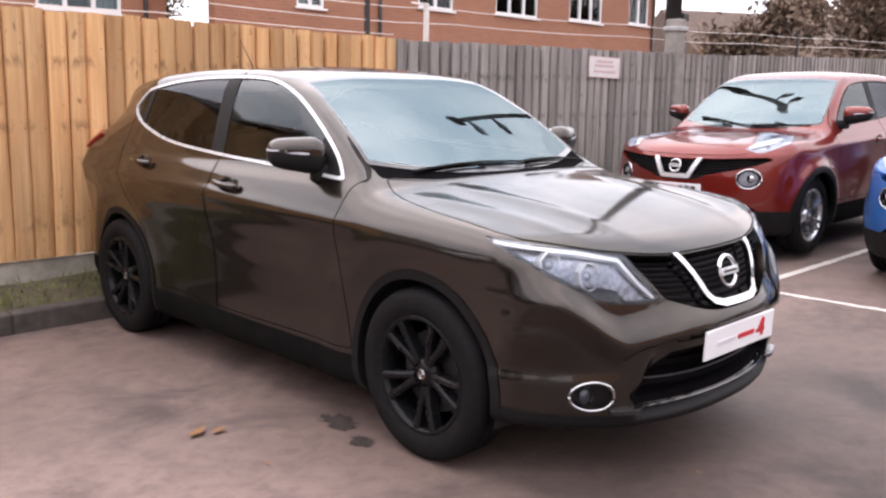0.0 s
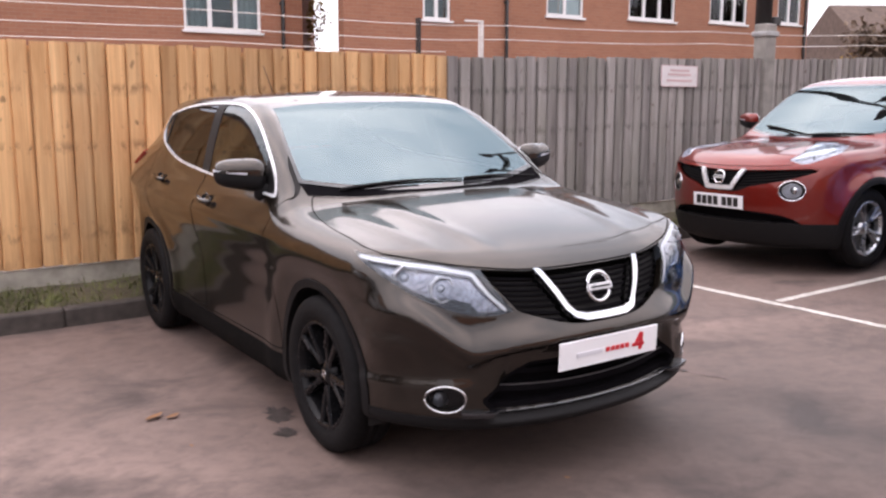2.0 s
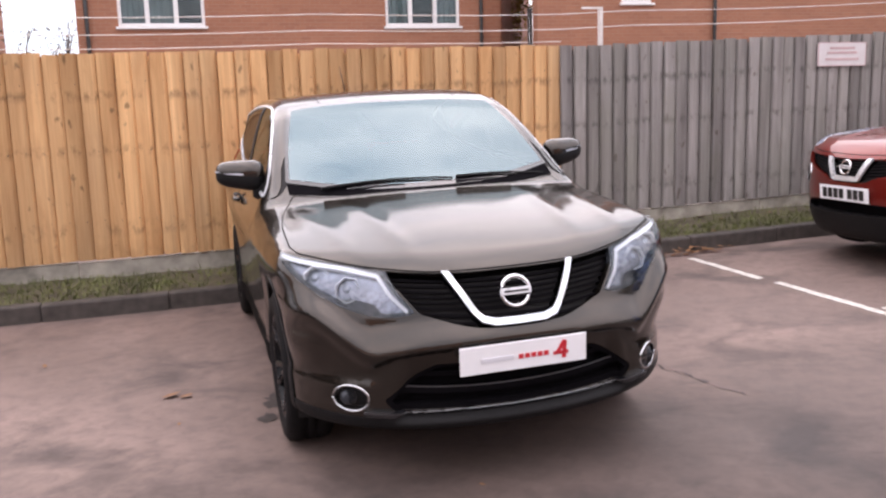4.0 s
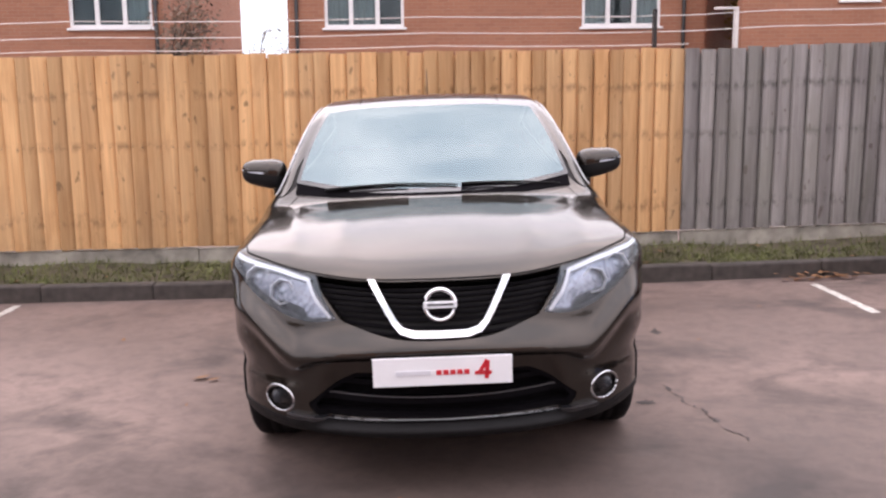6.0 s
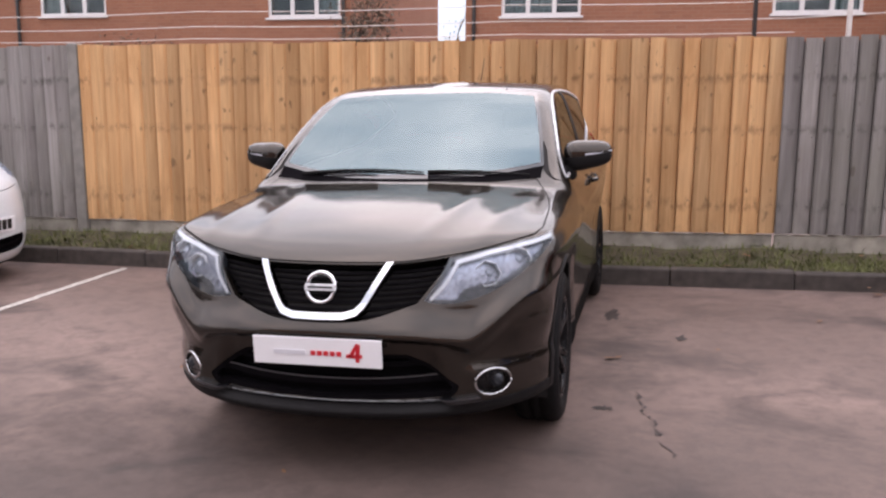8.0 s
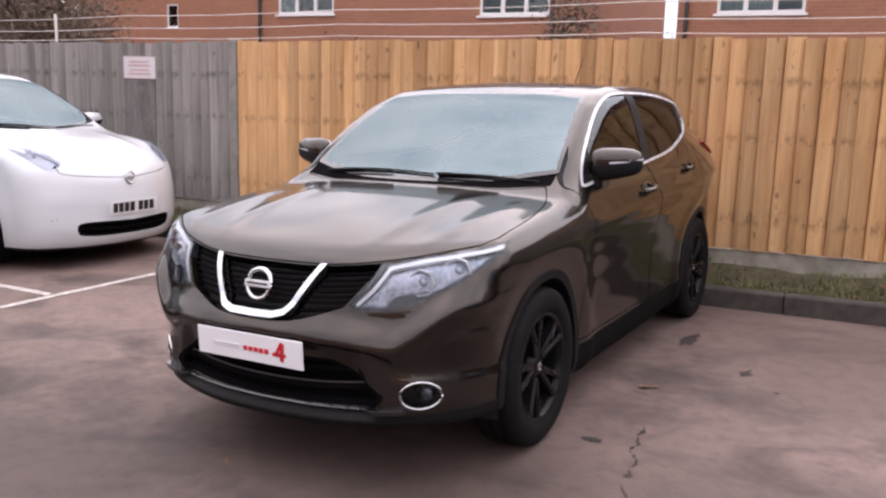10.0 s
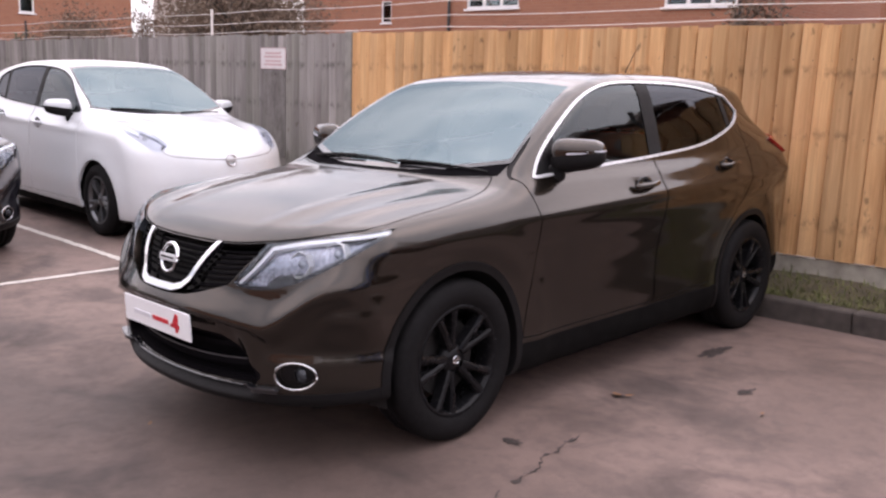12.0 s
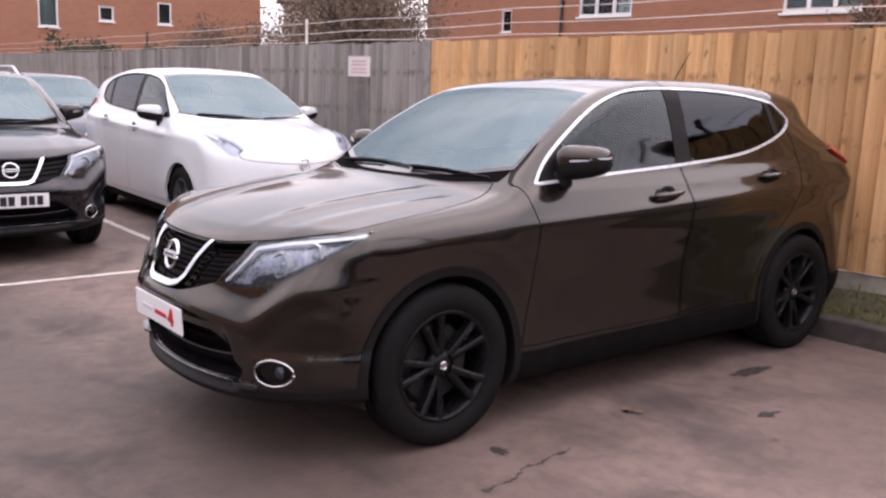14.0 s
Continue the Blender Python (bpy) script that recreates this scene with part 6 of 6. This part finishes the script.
shrub_row("evergreen hedge at the side of the yard", 17.0, 3.0, 17.0, -16.0, 3.2, "hedge", 14000, 44, 0.10)
shrub_row("evergreen hedge along the yard", -22.0, 3.0, -22.0, -16.0, 3.2, "hedge", 14000, 45, 0.10)



def stand(x, y, turn, length=4.3):
    """The pose of a car whose nose is at x, y on the sloping yard."""
    d = -length if turn > 0 else length
    z0, z1 = ground_z(x), ground_z(x + d)
    return pose(x, y, z0, 0, -math.degrees(math.atan((z1 - z0) / d)), 0) @ pose(0, 0, 0, 0, 0, turn)


CROSSOVER = dict(
    reflector="lamp_mid", length=4.36, step=0.017, lip_out=0.004, fine=3, gap=0.006, axles=(0.872, 3.518), arch=0.385, hub_z=0.345, tyre_r=0.345, rim_r=0.236, track=0.752,
    plan=[(-0.1, 0.82), (0.3, 0.858), (0.87, 0.880), (1.6, 0.892), (2.4, 0.898), (3.2, 0.893), (3.6, 0.875), (4.0, 0.83), (4.4, 0.76)],
    section=[(0.15, -0.08), (0.28, -0.050), (0.38, -0.053), (0.50, -0.053), (0.62, -0.047), (0.75, -0.024), (0.87, 0.002), (0.95, -0.010), (1.03, -0.045), (1.10, -0.090), (1.30, -0.152), (1.50, -0.230), (1.65, -0.35)],
    belt_rise=[(1.0, 0.0), (2.4, 0.01), (3.4, 0.05), (4.3, 0.08)],
    top=[(-0.1, 0.72), (0.02, 0.805), (0.12, 0.872), (0.30, 0.938), (0.55, 0.992), (0.85, 1.035), (1.08, 1.066), (1.18, 1.105), (1.39, 1.235), (1.65, 1.385), (1.86, 1.484), (2.06, 1.540), (2.4, 1.576), (2.85, 1.582), (3.2, 1.57), (3.6, 1.535), (4.0, 1.47), (4.4, 1.38)],
    crown=[(0.0, 0.03), (0.5, 0.045), (1.0, 0.06), (1.5, 0.035), (2.2, 0.07), (3.6, 0.09)],
    bow=[(0.3, 0.0), (0.8, 0.10), (1.2, 0.17), (1.8, 0.12), (2.3, 0.03), (2.8, 0.0)],
    nose=[(0.15, 0.10), (0.22, 0.05), (0.28, 0.022), (0.36, 0.018), (0.44, 0.016), (0.52, 0.014), (0.60, 0.016), (0.66, 0.024), (0.72, 0.040), (0.78, 0.057), (0.86, 0.088), (0.95, 0.15)], nose_lift=0.06, brow=0.042, brow_z=0.598, low_step=0.013, hip=0.026, corner=1.3, chin_rise=0.048, pinch=0.10, chin=(0.285, 0.306, 0.60),
    nose_curve=0.30, nose_pow=2.4, tail_curve=0.14,
    tail=[(0.2, 4.20), (0.4, 4.32), (0.6, 4.33), (0.9, 4.31), (1.07, 4.285), (1.15, 4.20), (1.34, 3.94), (1.45, 3.91), (1.52, 3.89), (1.6, 3.82)],
    floor=0.19, k_roof=0.08, k_nose=0.10, flare=0.015, flare_at=0.15, flare_w=0.085, crease=0.014, ledge=0.006, crease_z=0.90, crease_rise=0.03, ribs=[(0.34, 0.007), (0.56, 0.006)], cowl=1.10, cowl_edge=[(0.0, 1.103), (0.40, 1.143), (0.68, 1.250), (0.75, 1.28)],
    cladding=0.036, sill=[(0.0, 0.298), (0.3, 0.318), (0.5, 0.328), (0.8, 0.330), (1.3, 0.335), (3.1, 0.35), (4.3, 0.42)], lip_mat="trim_black",
    screen=loop([(-0.2, 1.085), (0.35, 1.09), (0.70, 1.135), (0.655, 1.32), (0.585, 1.497), (0.3, 1.52), (-0.2, 1.52)], 6, (0, 2, 4, 6)), screen_end=2.25, frit=0.018,
    daylight=loop([(1.36, 1.07), (1.475, 1.185), (1.68, 1.325), (1.91, 1.443), (2.17, 1.505), (2.6, 1.516), (3.0, 1.499), (3.32, 1.455), (3.50, 1.36), (3.42, 1.30), (3.20, 1.225), (2.9, 1.165), (2.4, 1.125), (1.9, 1.10)], 6, (0, 7, 8)), trim=0.0145, trim_mat="satin_trim",
    panes=[(1.60, 0.25, "mirror_sail", "trim_black", 0.0), (2.37, 0.03, "front_window", "glass", 0.12), (3.27, -0.30, "rear_window", "privacy", 0.05), (9.0, 0.0, "quarter_window", "privacy", 0.0)],
    lamp=loop([(0.475, 0.712), (0.64, 0.703), (0.85, 0.742), (1.08, 0.822), (1.37, 0.938), (1.15, 0.918), (0.90, 0.896), (0.665, 0.868)], 6, (0, 4, 7)),
    lamp_strip=[(1.32, 0.926), (1.10, 0.906), (0.88, 0.884), (0.70, 0.856), (0.60, 0.775), (0.52, 0.722)], lamp_dark=loop([(0.5, 0.60), (1.5, 0.60), (1.5, 0.93), (1.15, 0.84), (0.90, 0.775), (0.70, 0.755)], 2, (0, 1, 2)), bowls=[(0.83, 0.803, 0.050), (1.02, 0.848, 0.050)], bowl_sides=7,
    grille=loop([(-0.1, 0.845), (0.25, 0.848), (0.50, 0.872), (0.375, 0.708), (0.17, 0.648), (-0.1, 0.640)], 5, (0, 2, 3, 5)), vee=[(0.265, 0.86), (0.168, 0.695), (0.146, 0.672), (0.10, 0.659), (-0.1, 0.656)], vee_w=0.0115, vee_mat="chrome", slats=9, grille_z=(0.66, 0.86),
    intake=loop([(-0.1, 0.510), (0.33, 0.508), (0.41, 0.465), (0.53, 0.375), (0.49, 0.328), (-0.1, 0.312)], 4, (0, 1, 3, 4, 5)), intake_bars=[(0.385, 0.014), (0.45, 0.010)], intake_trim=0.399,
    fog=(0.645, 0.384, 0.062, 0.053), fog_ring=0.006, ring_r=0.005,
    tail_lamp=loop([(3.90, 1.185), (4.4, 1.20), (4.4, 1.05), (4.08, 1.09)], 3, (0, 1, 2, 3)),
    roof_glass=loop([(-0.2, 2.28), (0.50, 2.30), (0.48, 3.35), (-0.2, 3.38)], 5, (0, 3)),
    bonnet_edge=[(0.0, 0.850), (0.25, 0.853), (0.50, 0.878), (0.83, 0.94), (1.0, 0.96)],
    bonnet=loop([(-0.2, -0.3), (0.60, -0.3), (0.80, 0.50), (0.785, 0.85), (0.74, 1.10), (0.68, 1.245), (0.40, 1.135), (-0.2, 1.095)], 5, (0, 1, 2, 5, 7)),
    doors=[("front_door", loop([(1.30, 0.36), (1.34, 0.80), (1.30, 1.05), (1.33, 1.12), (2.0, 1.60), (2.40, 1.60), (2.38, 1.0), (2.40, 0.36)], 4, (0, 4, 5, 7))),
           ("rear_door", loop([(2.412, 0.36), (2.392, 1.0), (2.412, 1.60), (3.2, 1.60), (3.46, 1.25), (3.40, 1.0), (3.12, 0.62), (2.98, 0.38)], 4, (0, 2, 3, 7)))],
    mirror=(0.785, 1.53, 1.165), handles=[(2.20, 0.995), (3.13, 1.055)], belt=1.10, cabin_w=0.62, mirror_in=(1.85, 1.36),
    wipers=[((-0.54, 1.235, 0), (0.12, 1.185, 0)), ((0.14, 1.19, 0), (0.64, 1.255, 0))],
    plate=(0.529, "trade", 3), badge=(0.765, 0.058), wheel="black", aerial=3.3)

build_car(CROSSOVER, SLOPE, "crossover_car", "dark bronze metallic crossover car parked on worn asphalt", MAT["bronze"])


# the same model again, in black, with roof rails
BLACK = dict(CROSSOVER, step=0.03, lip_out=0.01, fine=2, plate=(0.529, "plain", 3), aerial=None, slats=5, spin=30.0, wheel="silver")
black_car = build_car(BLACK, stand(-3.98, 0.27, 90), "crossover_car", "black crossover car with silver roof rails parked in a marked bay", MAT["black_paint"])
for sx in (-1, 1):
    bm = bmesh.new()
    ys = np.linspace(2.15, 3.6, 9)
    f0 = car_field(BLACK)
    tube(bm, [(sx * 0.56, y, float(height_of(f0, 0.56, y)) + 0.045 - 0.06 * (i in (0, 8))) for i, y in enumerate(ys)], 0.014, 8)
    part("roof_rail", bm, MAT["satin_silver"], black_car, "silver roof rail", True)

# red compact crossover: round driving lamps low down, slim lamps on the wings
RED = dict(CROSSOVER, edge_mat="lamp_pale", vee_mat="satin_trim", step=0.032, length=4.13, lip_out=0.004, fine=2, axles=(0.84, 3.37), arch=0.37, hub_z=0.33, tyre_r=0.33, rim_r=0.222, track=0.765,
    plan=[(-0.1, 0.76), (0.3, 0.83), (0.8, 0.875), (1.5, 0.868), (2.4, 0.868), (3.3, 0.885), (3.7, 0.85), (4.2, 0.76)],
    section=[(0.15, -0.08), (0.30, -0.03), (0.50, -0.01), (0.70, 0.0), (0.85, 0.0), (0.97, -0.03), (1.05, -0.08), (1.12, -0.12), (1.30, -0.18), (1.48, -0.25), (1.62, -0.36)],
    top=[(-0.1, 0.78), (0.03, 0.86), (0.15, 0.925), (0.35, 0.965), (0.7, 1.005), (1.0, 1.03), (1.12, 1.06), (1.33, 1.20), (1.58, 1.36), (1.80, 1.475), (2.02, 1.545), (2.3, 1.572), (2.8, 1.565), (3.3, 1.525), (3.8, 1.44), (4.2, 1.34)],
    nose=[(0.15, 0.16), (0.25, 0.07), (0.40, 0.02), (0.55, 0.0), (0.65, 0.0), (0.75, 0.012), (0.85, 0.04), (0.95, 0.12)],
    tail=[(0.2, 4.0), (0.4, 4.10), (0.6, 4.12), (0.9, 4.08), (1.1, 4.0), (1.3, 3.85), (1.5, 3.65), (1.6, 3.55)],
    belt_rise=[(1.0, 0.0), (2.4, 0.03), (3.4, 0.12), (4.1, 0.14)], nose_lift=0.0, ledge=0.0, flare=0.05, nose_curve=0.34, cladding=0.055, sill=[(0.0, 0.40), (0.5, 0.40), (0.9, 0.38), (4.2, 0.42)],
    screen=loop([(-0.2, 1.04), (0.35, 1.045), (0.70, 1.085), (0.65, 1.30), (0.58, 1.475), (0.3, 1.50), (-0.2, 1.50)], 6, (0, 2, 4, 6)), cowl=1.08,
    daylight=loop([(1.40, 1.06), (1.58, 1.22), (1.80, 1.37), (2.05, 1.45), (2.6, 1.475), (3.0, 1.44), (3.35, 1.32), (3.2, 1.24), (2.6, 1.13), (2.0, 1.09)], 6, (0, 6)), trim=0.012, trim_mat="trim_black",
    panes=[(2.30, -0.10, "front_window", "glass", 0.12), (9.0, 0.0, "rear_window", "privacy", 0.0)],
    reflector="lamp_pale",
    lamp=loop([(0.74, 0.905), (0.90, 0.875), (1.15, 0.925), (1.50, 0.995), (1.25, 1.02), (0.95, 0.965)], 5, (0, 3)),
    lamp_strip=[(0.80, 0.92), (1.0, 0.955), (1.3, 0.985)], lamp_dark=loop([(0.9, 0.5), (1.0, 0.5), (1.0, 0.51)], 2, (0, 1, 2)), bowls=[(0.98, 0.925, 0.025)],
    grille=loop([(-0.1, 0.815), (0.35, 0.825), (0.80, 0.845), (0.60, 0.76), (0.30, 0.69), (0.17, 0.645), (-0.1, 0.640)], 5, (0, 2, 6)), vee=[(0.215, 0.83), (0.125, 0.672), (-0.1, 0.668)], vee_w=0.018, slats=6, grille_z=(0.68, 0.83),
    intake=loop([(-0.1, 0.50), (0.45, 0.48), (0.66, 0.40), (0.60, 0.28), (-0.1, 0.28)], 4, (0, 3, 4)), intake_bars=[(0.36, 0.02)],
    fog=(0.60, 0.665, 0.088, 0.080), fog_ring=0.018, fog_bright=True, ring_r=0.006,
    bonnet_edge=[(0.0, 0.845), (0.4, 0.855), (0.8, 0.90), (1.0, 0.94)],
    bonnet=loop([(-0.2, -0.3), (0.52, -0.3), (0.60, 0.45), (0.68, 0.85), (0.70, 1.18), (0.40, 1.08), (-0.2, 1.05)], 5, (0, 1, 4, 6)),
    doors=[("front_door", loop([(1.26, 0.42), (1.32, 0.80), (1.33, 1.10), (2.0, 1.60), (2.40, 1.60), (2.40, 0.42)], 4, (0, 3, 4, 5))), ("rear_door", loop([(2.412, 0.42), (2.412, 1.60), (3.2, 1.60), (3.36, 1.20), (3.05, 0.7), (2.9, 0.42)], 4, (0, 1, 2, 5)))],
    mirror=(0.80, 1.48, 1.16), handles=[(2.2, 0.93)], plate=(0.555, "plain", 4), badge=(0.755, 0.052), wheel="silver", aerial=None, spin=15.0,
    mirror_in=(1.8, 1.34), wipers=[((-0.50, 1.28, 0), (0.12, 1.10, 0)), ((0.10, 1.12, 0), (0.62, 1.24, 0))])
for k in ("roof_glass", "brow", "low_step", "hip", "corner", "chin_rise", "pinch", "chin", "intake_trim", "cowl_edge", "flare_at", "flare_w"):
    RED.pop(k)
build_car(RED, SLOPE @ pose(3.70, 2.55, 0.045, 0, 0, -90) @ Matrix.Diagonal((1, 1, 1.02, 1)), "compact_crossover", "red metallic compact crossover with round driving lamps", MAT["red"])

# white electric hatchback: smooth nose with no grille, long upright lamps on the wings
WHITE = dict(CROSSOVER, edge_mat="lamp_pale", step=0.032, length=4.44, lip_out=0.004, reflector="lamp_pale", axles=(0.96, 3.66), arch=0.355, hub_z=0.315, tyre_r=0.315, rim_r=0.21, track=0.76,
    plan=[(-0.1, 0.72), (0.3, 0.80), (0.9, 0.865), (1.6, 0.88), (2.6, 0.88), (3.5, 0.87), (4.0, 0.83), (4.5, 0.74)],
    section=[(0.13, -0.06), (0.28, -0.02), (0.5, 0.0), (0.72, 0.0), (0.88, -0.01), (0.98, -0.04), (1.06, -0.085), (1.30, -0.165), (1.48, -0.25), (1.62, -0.36)],
    top=[(-0.1, 0.66), (0.03, 0.76), (0.15, 0.835), (0.35, 0.91), (0.65, 0.985), (0.95, 1.03), (1.10, 1.06), (1.4, 1.21), (1.75, 1.37), (2.0, 1.465), (2.25, 1.52), (2.6, 1.55), (3.0, 1.545), (3.5, 1.50), (4.0, 1.42), (4.5, 1.30)],
    nose=[(0.12, 0.14), (0.22, 0.04), (0.35, 0.0), (0.50, 0.0), (0.65, 0.02), (0.75, 0.05), (0.85, 0.13), (0.95, 0.25)],
    tail=[(0.2, 4.3), (0.4, 4.43), (0.7, 4.43), (1.0, 4.36), (1.2, 4.22), (1.45, 4.0), (1.6, 3.85)],
    nose_lift=0.0, ledge=0.0, flare=0.012, nose_curve=0.36, cladding=0.0, sill=[(0.0, 0.17), (0.8, 0.18), (1.3, 0.22), (4.3, 0.25)], floor=0.15,
    screen=loop([(-0.2, 1.05), (0.35, 1.06), (0.71, 1.10), (0.665, 1.30), (0.585, 1.465), (0.3, 1.49), (-0.2, 1.49)], 6, (0, 2, 4, 6)), cowl=1.06,
    daylight=loop([(1.36, 1.06), (1.60, 1.22), (1.85, 1.36), (2.15, 1.445), (2.7, 1.475), (3.2, 1.45), (3.55, 1.36), (3.62, 1.22), (3.4, 1.14), (2.6, 1.09), (1.9, 1.06)], 6, (0, 7)), trim=0.014, trim_mat="trim_black",
    panes=[(2.38, -0.06, "front_window", "glass", 0.09), (3.30, 0.1, "rear_window", "privacy", 0.05), (9.0, 0.0, "quarter_window", "privacy", 0.0)],
    lamp=loop([(0.74, 0.825), (0.86, 0.770), (1.10, 0.848), (1.50, 0.985), (1.22, 0.955), (0.95, 0.905)], 5, (0, 3)),
    lamp_strip=[(1.36, 0.960), (1.15, 0.915)], lamp_dark=loop([(0.70, 0.76), (0.86, 0.76), (0.80, 0.90)], 2, (0, 1, 2)), bowls=[(1.02, 0.885, 0.035)],
    intake=loop([(-0.1, 0.36), (0.42, 0.37), (0.50, 0.33), (0.42, 0.255), (-0.1, 0.245)], 4, (0, 2, 4)), intake_bars=[(0.30, 0.012)],
    fog=(0.63, 0.40, 0.10, 0.05), fog_ring=0.045, fog_mat="white",
    bonnet_edge=[(0.0, 0.70), (0.5, 0.74), (0.8, 0.86), (1.0, 0.9)],
    bonnet=loop([(-0.2, -0.3), (0.50, -0.3), (0.60, 0.40), (0.70, 0.85), (0.73, 1.20), (0.40, 1.08), (-0.2, 1.04)], 5, (0, 1, 4, 6)),
    doors=[("front_door", loop([(1.26, 0.28), (1.34, 0.80), (1.33, 1.10), (2.0, 1.60), (2.44, 1.60), (2.44, 0.28)], 4, (0, 3, 4, 5))), ("rear_door", loop([(2.452, 0.28), (2.452, 1.60), (3.3, 1.60), (3.55, 1.25), (3.30, 0.75), (3.1, 0.28)], 4, (0, 1, 2, 5)))],
    mirror=(0.80, 1.55, 1.09), handles=[(2.22, 0.94), (3.2, 0.98)], plate=(0.47, "plain", 4), badge=(0.70, 0.050), wheel="dark_silver", aerial=None, spin=5.0,
    mirror_in=(1.85, 1.30), wipers=[((-0.55, 1.26, 0), (0.12, 1.08, 0)), ((0.10, 1.09, 0), (0.62, 1.22, 0))])
for k in ("roof_glass", "grille", "brow", "low_step", "hip", "corner", "chin_rise", "pinch", "chin", "intake_trim", "cowl_edge", "flare_at", "flare_w"):
    WHITE.pop(k)
build_car(WHITE, stand(-3.86, 2.82, 90) @ Matrix.Diagonal((1, 1, 1.07, 1)), "electric_hatchback", "white electric hatchback with a smooth closed nose", MAT["white"])

BLUE = dict(RED, wheel="silver", step=0.045)
build_car(BLUE, SLOPE @ pose(3.64, 0.21, 0.0, 0, 0, -90), "compact_car", "bright blue compact car parked in a marked bay", MAT["blue"])
GREY = dict(WHITE, wheel="silver", step=0.045)
build_car(GREY, stand(-9.1, 2.35, 90), "hatchback", "silver-blue hatchback parked behind the white car", MAT["silver"])
